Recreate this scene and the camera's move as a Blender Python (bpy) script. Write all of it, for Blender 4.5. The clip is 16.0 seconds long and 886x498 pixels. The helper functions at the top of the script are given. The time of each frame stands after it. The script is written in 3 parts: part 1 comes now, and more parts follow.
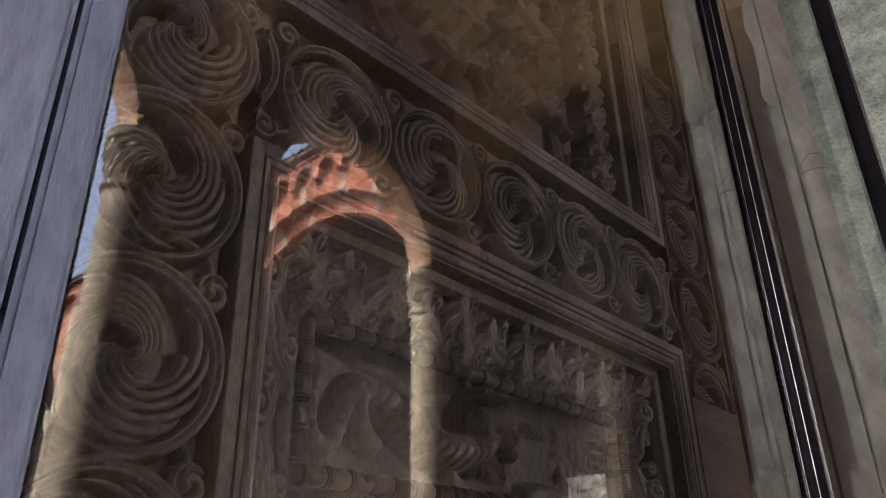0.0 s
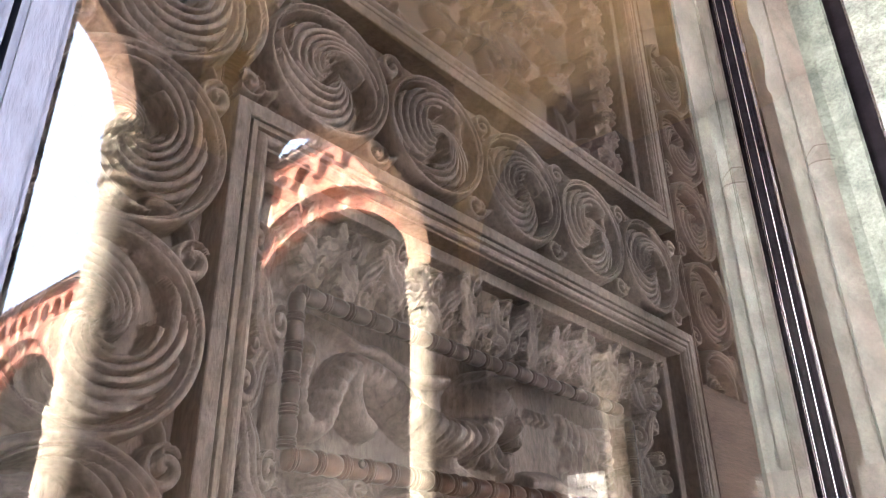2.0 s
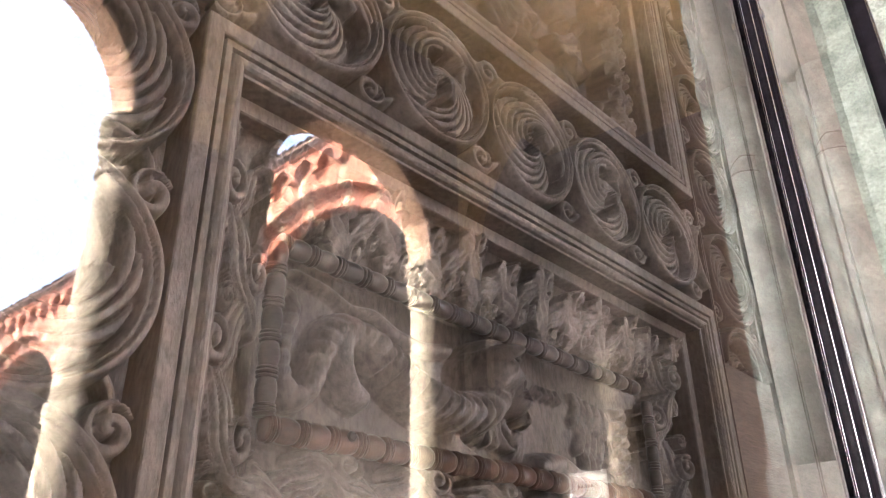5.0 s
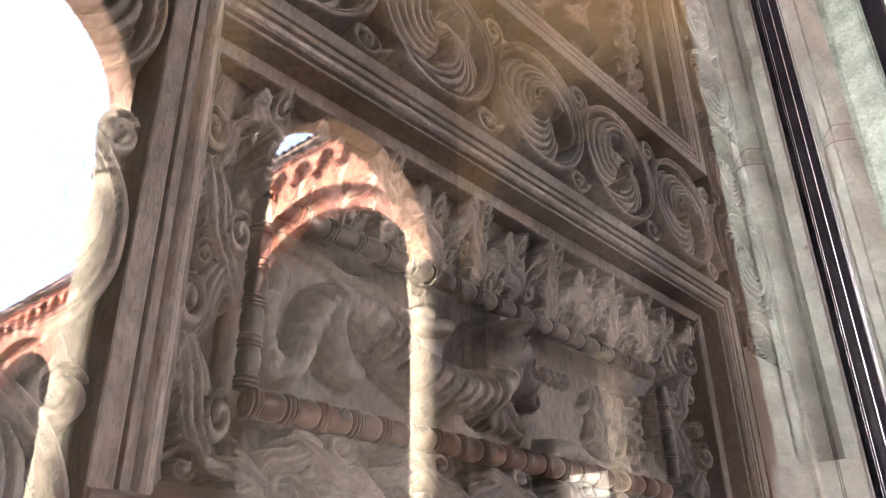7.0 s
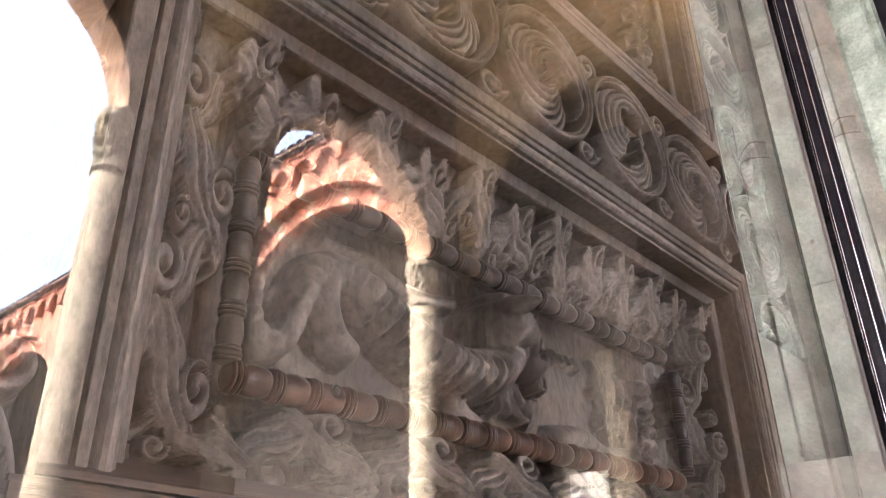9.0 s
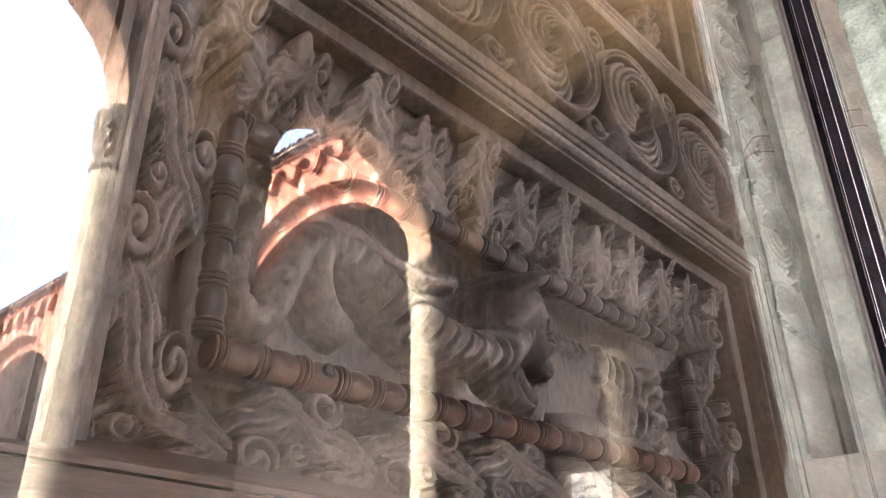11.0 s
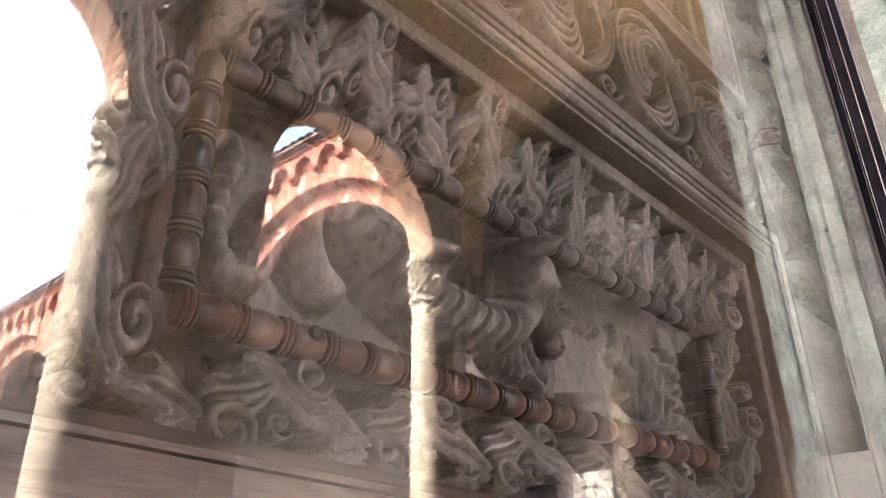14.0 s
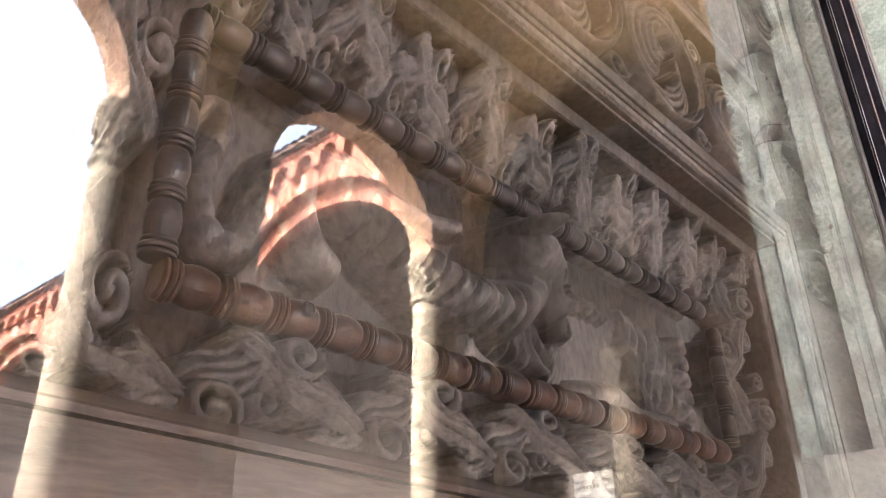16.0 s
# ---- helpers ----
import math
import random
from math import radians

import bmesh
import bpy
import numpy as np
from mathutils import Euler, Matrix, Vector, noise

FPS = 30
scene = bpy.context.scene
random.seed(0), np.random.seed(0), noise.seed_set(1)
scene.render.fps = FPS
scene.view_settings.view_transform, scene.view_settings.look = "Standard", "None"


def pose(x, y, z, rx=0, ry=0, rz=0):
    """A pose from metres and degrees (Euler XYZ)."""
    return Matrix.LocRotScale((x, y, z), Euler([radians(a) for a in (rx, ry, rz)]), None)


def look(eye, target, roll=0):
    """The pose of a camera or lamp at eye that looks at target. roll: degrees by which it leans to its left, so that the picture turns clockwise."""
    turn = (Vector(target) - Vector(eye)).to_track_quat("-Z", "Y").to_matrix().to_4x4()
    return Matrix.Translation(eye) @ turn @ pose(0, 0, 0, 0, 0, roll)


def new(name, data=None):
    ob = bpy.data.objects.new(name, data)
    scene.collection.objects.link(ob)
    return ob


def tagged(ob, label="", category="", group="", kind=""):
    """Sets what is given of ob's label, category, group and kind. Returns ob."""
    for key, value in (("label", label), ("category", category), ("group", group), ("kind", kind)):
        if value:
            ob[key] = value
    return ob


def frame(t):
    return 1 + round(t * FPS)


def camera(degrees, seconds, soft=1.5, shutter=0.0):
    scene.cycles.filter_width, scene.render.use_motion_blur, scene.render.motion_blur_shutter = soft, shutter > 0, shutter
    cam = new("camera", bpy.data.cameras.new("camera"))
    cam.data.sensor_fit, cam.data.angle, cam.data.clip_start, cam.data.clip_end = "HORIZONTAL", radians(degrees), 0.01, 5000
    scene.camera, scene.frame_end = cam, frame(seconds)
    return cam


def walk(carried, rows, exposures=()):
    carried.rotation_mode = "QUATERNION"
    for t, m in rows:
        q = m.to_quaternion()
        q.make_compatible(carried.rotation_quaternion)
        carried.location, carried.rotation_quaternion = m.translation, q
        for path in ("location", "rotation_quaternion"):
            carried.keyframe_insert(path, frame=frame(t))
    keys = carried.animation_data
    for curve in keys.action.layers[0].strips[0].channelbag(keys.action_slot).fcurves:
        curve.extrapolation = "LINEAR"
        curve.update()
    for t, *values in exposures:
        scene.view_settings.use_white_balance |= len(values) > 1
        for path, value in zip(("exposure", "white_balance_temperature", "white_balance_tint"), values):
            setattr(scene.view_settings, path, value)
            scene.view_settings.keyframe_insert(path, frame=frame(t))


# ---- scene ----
EXPO, KELVIN = 5.30, 6000
cam = camera(60.6, 16.0, soft=1.0)
METRES, EYE, TILT, LEAN, TURN = 0.4, 1.6, 0.0, 0.0, 41.8
ROWS = [
    (0.0, 0.0, 0.0, 0.0, 0.51, 26.2, 1.04),
    (0.5, 0.0003, 0.0275, -0.0003, 0.52, 26.14, 1.02),
    (1.0, -0.0003, 0.0604, -0.0008, 0.48, 26.1, 0.98),
    (1.5, -0.0011, 0.0948, -0.0016, 0.46, 26.07, 0.94),
    (2.0, -0.0022, 0.1399, -0.0027, 0.43, 26.05, 0.93),
    (2.5, -0.0031, 0.1793, -0.0039, 0.44, 26.03, 0.91),
    (3.0, -0.004, 0.2189, -0.0052, 0.42, 26.0, 0.87),
    (3.5, -0.0048, 0.2603, -0.0062, 0.42, 25.98, 0.84),
    (4.0, -0.0049, 0.2994, -0.007, 0.41, 25.95, 0.79),
    (6.5, -0.0094, 0.5033, -0.0198, 0.46, 26.21, 0.83),
    (7.0, -0.0113, 0.5439, -0.0206, 0.43, 26.22, 0.8),
    (7.5, -0.0124, 0.5724, -0.0215, 0.42, 26.22, 0.79),
    (8.0, -0.0135, 0.6037, -0.0221, 0.38, 26.22, 0.8),
    (8.5, -0.0144, 0.6381, -0.0235, 0.36, 26.21, 0.78),
    (9.0, -0.0149, 0.6728, -0.025, 0.38, 26.22, 0.75),
    (11.5, -0.0153, 0.8046, -0.0296, 0.46, 26.24, 0.71),
    (12.0, -0.0159, 0.8316, -0.0311, 0.45, 26.26, 0.67),
    (12.5, -0.016, 0.8606, -0.0322, 0.47, 26.26, 0.66),
    (13.0, -0.0166, 0.8856, -0.0333, 0.46, 26.26, 0.65),
    (13.5, -0.0169, 0.9066, -0.034, 0.46, 26.26, 0.62),
    (14.0, -0.0177, 0.9252, -0.0348, 0.48, 26.27, 0.63),
    (14.5, -0.0179, 0.9452, -0.0357, 0.47, 26.28, 0.59),
    (15.0, -0.0181, 0.9667, -0.037, 0.5, 26.3, 0.59),
    (15.5, -0.0181, 0.9844, -0.0378, 0.51, 26.29, 0.53),
    (16.0, -0.018, 0.9988, -0.0388, 0.5, 26.27, 0.48),
]
walk(cam, [(t, pose(0, 0, EYE, TILT, LEAN, TURN) @ pose(METRES * x, METRES * y, METRES * z, 90 + pitch, roll, yaw)) for t, x, y, z, yaw, pitch, roll in ROWS],
     exposures=[(t, EXPO + d, KELVIN, 10) for t, d in ((0.0, -1.9), (0.5, -0.7), (1.0, 0.05), (1.5, 0.15), (3.5, 0.1), (6.5, 0.0), (16.0, 0.0))])

# ---- world, sun ----
world = bpy.data.worlds.new("world")
scene.world = world
world.use_nodes = True
wn = world.node_tree
sky = wn.nodes.new("ShaderNodeTexSky")
sky.sky_type, sky.sun_disc = "NISHITA", False
sky.dust_density, sky.air_density, sky.ozone_density = 9.0, 0.6, 0.2
SUN_DIR = Vector((0.22, -0.92, 0.97)).normalized()
sky.sun_elevation = math.asin(SUN_DIR.z)
sky.sun_rotation = math.atan2(SUN_DIR.x, SUN_DIR.y)
wn.nodes["Background"].inputs["Strength"].default_value = 0.15
wn.links.new(sky.outputs["Color"], wn.nodes["Background"].inputs["Color"])
sun = new("sun", bpy.data.lights.new("sun", "SUN"))
sun.data.energy, sun.data.angle, sun.data.color = 1.05, radians(0.5), (1.0, 0.93, 0.82)
sun.matrix_world = look(SUN_DIR * 40, (0, 0, 0))


# ---- materials ----
def material(name, base, dark, rough=0.7, scale=8.0, bump=0.3, grain=None, metal=0.0, fine=60.0, spread=(0.35, 0.65), island=0.0, depth=0.004, speck=0.35):
    """Two-scale noise between two colours, with fine relief. grain: stretch of the noise along x, y, z."""
    m = bpy.data.materials.new(name)
    m.use_nodes = True
    nt, bsdf = m.node_tree, m.node_tree.nodes["Principled BSDF"]
    tc = nt.nodes.new("ShaderNodeTexCoord")
    mp = nt.nodes.new("ShaderNodeMapping")
    mp.inputs["Scale"].default_value = grain or (1, 1, 1)
    nt.links.new(tc.outputs["Object"], mp.inputs["Vector"])
    big, small = nt.nodes.new("ShaderNodeTexNoise"), nt.nodes.new("ShaderNodeTexNoise")
    big.inputs["Scale"].default_value, big.inputs["Detail"].default_value = scale, 5
    small.inputs["Scale"].default_value, small.inputs["Detail"].default_value = fine, 6
    small.inputs["Roughness"].default_value = 0.65
    for n in (big, small):
        nt.links.new(mp.outputs["Vector"], n.inputs["Vector"])
    ramp = nt.nodes.new("ShaderNodeValToRGB")
    ramp.color_ramp.elements[0].position, ramp.color_ramp.elements[1].position = spread
    ramp.color_ramp.elements[0].color, ramp.color_ramp.elements[1].color = (*dark, 1), (*base, 1)
    nt.links.new(big.outputs["Fac"], ramp.inputs["Fac"])
    mix = nt.nodes.new("ShaderNodeMix")
    mix.data_type, mix.blend_type = "RGBA", "MULTIPLY"
    mix.inputs["Factor"].default_value = speck
    r2 = nt.nodes.new("ShaderNodeValToRGB")
    r2.color_ramp.elements[0].position, r2.color_ramp.elements[1].position = 0.3, 0.6
    r2.color_ramp.elements[0].color = (0.25, 0.25, 0.25, 1)
    nt.links.new(small.outputs["Fac"], r2.inputs["Fac"])
    nt.links.new(ramp.outputs["Color"], mix.inputs["A"])
    nt.links.new(r2.outputs["Color"], mix.inputs["B"])
    out = mix.outputs["Result"]
    if island:
        info = nt.nodes.new("ShaderNodeObjectInfo")
        hsv = nt.nodes.new("ShaderNodeHueSaturation")
        mr = nt.nodes.new("ShaderNodeMapRange")
        mr.inputs["To Min"].default_value, mr.inputs["To Max"].default_value = 1 - island, 1 + island
        nt.links.new(info.outputs["Random"], mr.inputs["Value"])
        nt.links.new(mr.outputs["Result"], hsv.inputs["Value"])
        nt.links.new(out, hsv.inputs["Color"])
        out = hsv.outputs["Color"]
    nt.links.new(out, bsdf.inputs["Base Color"])
    b = nt.nodes.new("ShaderNodeBump")
    b.inputs["Strength"].default_value, b.inputs["Distance"].default_value = bump, depth
    nt.links.new(small.outputs["Fac"], b.inputs["Height"])
    nt.links.new(b.outputs["Normal"], bsdf.inputs["Normal"])
    bsdf.inputs["Roughness"].default_value, bsdf.inputs["Metallic"].default_value = rough, metal
    return m


def brick_material(name, a, b, mortar, width, height):
    """Brickwork for far walls: courses along the wall, with uneven colour."""
    m = bpy.data.materials.new(name)
    m.use_nodes = True
    nt, bsdf = m.node_tree, m.node_tree.nodes["Principled BSDF"]
    tc = nt.nodes.new("ShaderNodeTexCoord")
    sep, comb = nt.nodes.new("ShaderNodeSeparateXYZ"), nt.nodes.new("ShaderNodeCombineXYZ")
    add = nt.nodes.new("ShaderNodeMath")
    nt.links.new(tc.outputs["Object"], sep.inputs["Vector"])
    nt.links.new(sep.outputs["X"], add.inputs[0])
    nt.links.new(sep.outputs["Y"], add.inputs[1])
    nt.links.new(add.outputs["Value"], comb.inputs["X"])
    nt.links.new(sep.outputs["Z"], comb.inputs["Y"])
    br = nt.nodes.new("ShaderNodeTexBrick")
    br.inputs["Color1"].default_value, br.inputs["Color2"].default_value, br.inputs["Mortar"].default_value = (*a, 1), (*b, 1), (*mortar, 1)
    br.inputs["Scale"].default_value = 1.0
    br.inputs["Brick Width"].default_value, br.inputs["Row Height"].default_value, br.inputs["Mortar Size"].default_value = width, height, 0.008
    nt.links.new(comb.outputs["Vector"], br.inputs["Vector"])
    n = nt.nodes.new("ShaderNodeTexNoise")
    n.inputs["Scale"].default_value, n.inputs["Detail"].default_value = 1.6, 6
    nt.links.new(tc.outputs["Object"], n.inputs["Vector"])
    mix = nt.nodes.new("ShaderNodeMix")
    mix.data_type, mix.blend_type = "RGBA", "OVERLAY"
    mix.inputs["Factor"].default_value = 0.45
    nt.links.new(br.outputs["Color"], mix.inputs["A"])
    nt.links.new(n.outputs["Fac"], mix.inputs["B"])
    nt.links.new(mix.outputs["Result"], bsdf.inputs["Base Color"])
    bp = nt.nodes.new("ShaderNodeBump")
    bp.inputs["Strength"].default_value, bp.inputs["Distance"].default_value = 0.5, 0.01
    nt.links.new(br.outputs["Fac"], bp.inputs["Height"])
    bp.invert = True
    nt.links.new(bp.outputs["Normal"], bsdf.inputs["Normal"])
    bsdf.inputs["Roughness"].default_value = 0.9
    return m


def glass_material():
    """Clear pane: looks through, and mirrors by Fresnel."""
    m = bpy.data.materials.new("pane_glass")
    m.use_nodes = True
    nt = m.node_tree
    nt.nodes.remove(nt.nodes["Principled BSDF"])
    out = nt.nodes["Material Output"]
    tr, gl, mix, fr = (nt.nodes.new(k) for k in ("ShaderNodeBsdfTransparent", "ShaderNodeBsdfGlossy", "ShaderNodeMixShader", "ShaderNodeFresnel"))
    tr.inputs["Color"].default_value = (0.93, 0.95, 0.93, 1)
    gl.inputs["Roughness"].default_value = 0.0
    fr.inputs["IOR"].default_value = GLASS_IOR
    nt.links.new(fr.outputs["Fac"], mix.inputs["Fac"])
    nt.links.new(tr.outputs["BSDF"], mix.inputs[1])
    nt.links.new(gl.outputs["BSDF"], mix.inputs[2])
    nt.links.new(mix.outputs["Shader"], out.inputs["Surface"])
    return m


def clear_material():
    m = bpy.data.materials.new("pane_back")
    m.use_nodes = True
    nt = m.node_tree
    nt.nodes.remove(nt.nodes["Principled BSDF"])
    tr = nt.nodes.new("ShaderNodeBsdfTransparent")
    tr.inputs["Color"].default_value = (0.97, 0.99, 0.98, 1)
    nt.links.new(tr.outputs["BSDF"], nt.nodes["Material Output"].inputs["Surface"])
    return m


GLASS_IOR = 2.35
M_WOOD = material("carved_wood", (0.35, 0.270, 0.237), (0.15, 0.113, 0.099), 0.48, 9, 1.0, (1, 1, 0.5), fine=170, depth=0.0026, speck=0.66)
M_WOODU = material("wood_along", (0.33, 0.235, 0.195), (0.17, 0.112, 0.09), 0.5, 6, 0.5, (3, 0.35, 3), fine=110, depth=0.0016, speck=0.65)
M_WOODV = material("wood_upright", (0.33, 0.245, 0.20), (0.18, 0.13, 0.105), 0.5, 6, 0.5, (3, 3, 0.35), fine=110, depth=0.0016, speck=0.65)
M_ROLL = material("turned_wood", (0.19, 0.095, 0.065), (0.07, 0.036, 0.027), 0.30, 14, 0.35, (2, 1, 2), fine=110, depth=0.001, speck=0.5)
M_ROLLD = material("turned_dark_wood", (0.14, 0.10, 0.088), (0.06, 0.043, 0.037), 0.32, 14, 0.35, (2, 1, 2), fine=110, depth=0.001, speck=0.5)
# blue of the skylight on the post is put into this colour
M_POST = material("weathered_skylit_frame", (0.15, 0.165, 0.22), (0.10, 0.11, 0.155), 0.55, 9, 0.7, (2, 2, 0.5), fine=70, depth=0.002, speck=0.5)
M_BLACK = material("black_metal", (0.012, 0.010, 0.013), (0.007, 0.006, 0.008), 0.22, 20, 0.1)
# own dark wood of sill and upper relief; painted shade on right stile, door_2
M_WOODD = material("dark_shaded_wood", (0.20, 0.135, 0.115), (0.10, 0.065, 0.055), 0.5, 5, 0.5, (3, 0.35, 3), fine=110, depth=0.0016, speck=0.65)
M_STEEL = material("steel_edge", (0.75, 0.75, 0.80), (0.6, 0.6, 0.65), 0.25, 20, 0.15, metal=1.0)
M_STONE = material("portal_stone", (0.43, 0.475, 0.42), (0.19, 0.215, 0.19), 0.75, 9, 1.0, fine=75, depth=0.007, speck=0.72)
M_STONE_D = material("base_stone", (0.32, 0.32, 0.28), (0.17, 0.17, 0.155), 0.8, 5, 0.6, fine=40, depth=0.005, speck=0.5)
M_PALE = material("pale_column_stone", (0.42, 0.36, 0.26), (0.21, 0.175, 0.125), 0.85, 7, 1.0, fine=26, depth=0.035, speck=0.8)
M_ARCHSTONE = material("arch_stone", (0.38, 0.24, 0.145), (0.24, 0.135, 0.08), 0.85, 3, 0.5, fine=22, depth=0.01)
M_PLASTER = material("narthex_plaster", (0.27, 0.20, 0.145), (0.17, 0.125, 0.09), 0.9, 0.7, 0.4, fine=9, depth=0.01)
M_BRICKV = material("voussoir_brick", (0.25, 0.08, 0.040), (0.14, 0.046, 0.027), 0.9, 3, 0.5, fine=20, depth=0.01, island=0.25)
M_WHITEV = material("voussoir_stone", (0.32, 0.245, 0.165), (0.22, 0.165, 0.11), 0.85, 3, 0.5, fine=20, depth=0.01, island=0.12)
M_VAULT = material("vault_plaster", (0.64, 0.48, 0.26), (0.44, 0.32, 0.16), 0.9, 0.7, 0.4, fine=9, depth=0.01)
# plaster darkened so that its colour carries the shade of piers and wing interior
M_GLOOM = material("shade_dark_plaster", (0.09, 0.075, 0.06), (0.055, 0.045, 0.038), 0.9, 0.8, 0.3, fine=9, depth=0.01)
M_TIMBER = material("eave_timber", (0.07, 0.05, 0.04), (0.04, 0.03, 0.025), 0.9, 4, 0.4)
M_BRICK = brick_material("brick_wall", (0.27, 0.085, 0.043), (0.17, 0.05, 0.028), (0.26, 0.17, 0.115), 0.28, 0.075)
M_TILE = material("roof_tile", (0.16, 0.10, 0.075), (0.09, 0.06, 0.05), 0.9, 5, 0.5, fine=20, depth=0.01)
M_GROUND = material("paving", (0.30, 0.29, 0.27), (0.20, 0.19, 0.18), 0.85, 0.8, 0.5, fine=7, depth=0.01)
M_PAPER = material("notice_paper", (0.75, 0.74, 0.68), (0.66, 0.65, 0.6), 0.8, 4, 0.1)
M_INK = material("ink", (0.08, 0.08, 0.08), (0.05, 0.05, 0.05), 0.8, 4, 0.1)
# colour of pegs, and painted shade behind the door, in hole and cracks
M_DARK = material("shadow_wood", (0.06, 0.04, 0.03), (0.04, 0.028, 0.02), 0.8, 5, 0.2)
M_BLACK.node_tree.nodes["Principled BSDF"].inputs["Specular IOR Level"].default_value = 0.15
M_GLASS, M_CLEAR = glass_material(), clear_material()

# ---- frame of the building: u along the facade, w out of it, z up ----
SKEW = radians(2.3)
ORIGIN = Vector((-0.528, 0, 0))
AX_U = Vector((math.sin(SKEW), math.cos(SKEW), 0))
AX_W = Vector((math.cos(SKEW), -math.sin(SKEW), 0))
SAG = 0.038  # the old door hangs a little low on its free side


def B(u, w, z):
    return ORIGIN + AX_U * u + AX_W * w + Vector((0, 0, z))


def D(u, w, z):
    return ORIGIN + AX_U * u + AX_W * w + Vector((0, 0, z - SAG * (u - 0.3)))


def base(name, at, label, category, group="", kind=""):
    e = new(name)
    e.empty_display_size = 0.1
    e.location = at
    return tagged(e, label, category, group, kind)


def link(name, me, mat, parent=None, label=""):
    for m in (mat if isinstance(mat, (list, tuple)) else [mat]):
        me.materials.append(m)
    ob = new(name, me)
    if parent:
        ob.parent = parent
        off, up = Vector(parent.location), parent.parent
        while up:
            off, up = off + Vector(up.location), up.parent
        ob.location = -off
    if label:
        tagged(ob, label)
    return ob


def part(name, bm, mat, parent=None, label="", smooth=False):
    me = bpy.data.meshes.new(name)
    bmesh.ops.recalc_face_normals(bm, faces=bm.faces)
    bm.to_mesh(me)
    bm.free()
    if smooth:
        me.polygons.foreach_set("use_smooth", [True] * len(me.polygons))
    return link(name, me, mat, parent, label)


def box(bm, F, u0, u1, w0, w1, z0, z1, bevel=0.0):
    b2 = bmesh.new()
    vs = [b2.verts.new((u, w, z)) for u in (u0, u1) for w in (w0, w1) for z in (z0, z1)]
    for q in ((0, 1, 3, 2), (4, 6, 7, 5), (0, 4, 5, 1), (2, 3, 7, 6), (0, 2, 6, 4), (1, 5, 7, 3)):
        b2.faces.new([vs[i] for i in q])
    if bevel:
        bmesh.ops.bevel(b2, geom=list(b2.edges), offset=bevel, segments=2, affect="EDGES")
    m = {v: bm.verts.new(F(*v.co)) for v in b2.verts}
    for f in b2.faces:
        bm.faces.new([m[v] for v in f.verts])
    b2.free()


def boxes(name, F, items, mat, parent, label="", bevel=0.002):
    bm = bmesh.new()
    for it in items:
        box(bm, F, *it, bevel)
    return part(name, bm, mat, parent, label)


def field(name, F, S, T, W, mat, parent, label="", upright=False, U=None, Z=None):
    """A carved surface: a fine grid over u (S) and z (T) whose w is the array W."""
    uu, zz = np.meshgrid(S, T, indexing="ij")
    if U is not None:
        uu, zz = U, Z
    f0, fu, fw, fz = (np.array(F(*a)) for a in ((0, 0, 0), (1, 0, 0), (0, 1, 0), (0, 0, 1)))
    P = f0 + uu[..., None] * (fu - f0) + W[..., None] * (fw - f0) + zz[..., None] * (fz - f0)
    n, k = uu.shape
    idx = np.arange(n * k).reshape(n, k)
    q = np.stack([idx[:-1, :-1], idx[1:, :-1], idx[1:, 1:], idx[:-1, 1:]], -1).reshape(-1, 4)
    me = bpy.data.meshes.new(name)
    me.vertices.add(n * k)
    me.vertices.foreach_set("co", P.reshape(-1).astype(np.float32))
    me.loops.add(q.size)
    me.loops.foreach_set("vertex_index", q.reshape(-1).astype(np.int32))
    me.polygons.add(len(q))
    me.polygons.foreach_set("loop_start", np.arange(0, q.size, 4, dtype=np.int32))
    me.polygons.foreach_set("use_smooth", np.ones(len(q), dtype=bool))
    me.update(calc_edges=True)
    me.validate()
    return link(name, me, mat, parent, label)


def sweep(name, F, path, profile, mat, parent, label="", closed=False):
    """A moulding: profile points (inset, w) carried along a rectangle path (u, z) with mitred corners."""
    bm = bmesh.new()
    (u0, z0), (u1, z1) = path
    rows = []
    for ins, w in profile:
        rows.append([bm.verts.new(F(*p)) for p in ((u0 + ins, w, z0 + ins), (u1 - ins, w, z0 + ins), (u1 - ins, w, z1 - ins), (u0 + ins, w, z1 - ins))])
    for r, s in zip(rows, rows[1:]):
        for i in range(4):
            bm.faces.new((r[i], r[(i + 1) % 4], s[(i + 1) % 4], s[i]))
    return part(name, bm, mat, parent, label)


def lathe(bm, F, u, w, prof, seg=24, lump=None):
    """A turned shaft on a vertical axis: prof of (radius, z)."""
    rings = []
    for r, z in prof:
        ring = []
        for i in range(seg):
            a = 2 * math.pi * i / seg
            rr = r * (1 + (lump(a, z) if lump else 0))
            ring.append(bm.verts.new(F(u + rr * math.cos(a), w + rr * math.sin(a), z)))
        rings.append(ring)
    for a, b in zip(rings, rings[1:]):
        for i in range(seg):
            bm.faces.new((a[i], a[(i + 1) % seg], b[(i + 1) % seg], b[i]))
    bm.faces.new(rings[0])
    bm.faces.new(list(reversed(rings[-1])))


# ---- carving ----
def bumpy(x, s):
    return np.exp(-(x / s) ** 2)


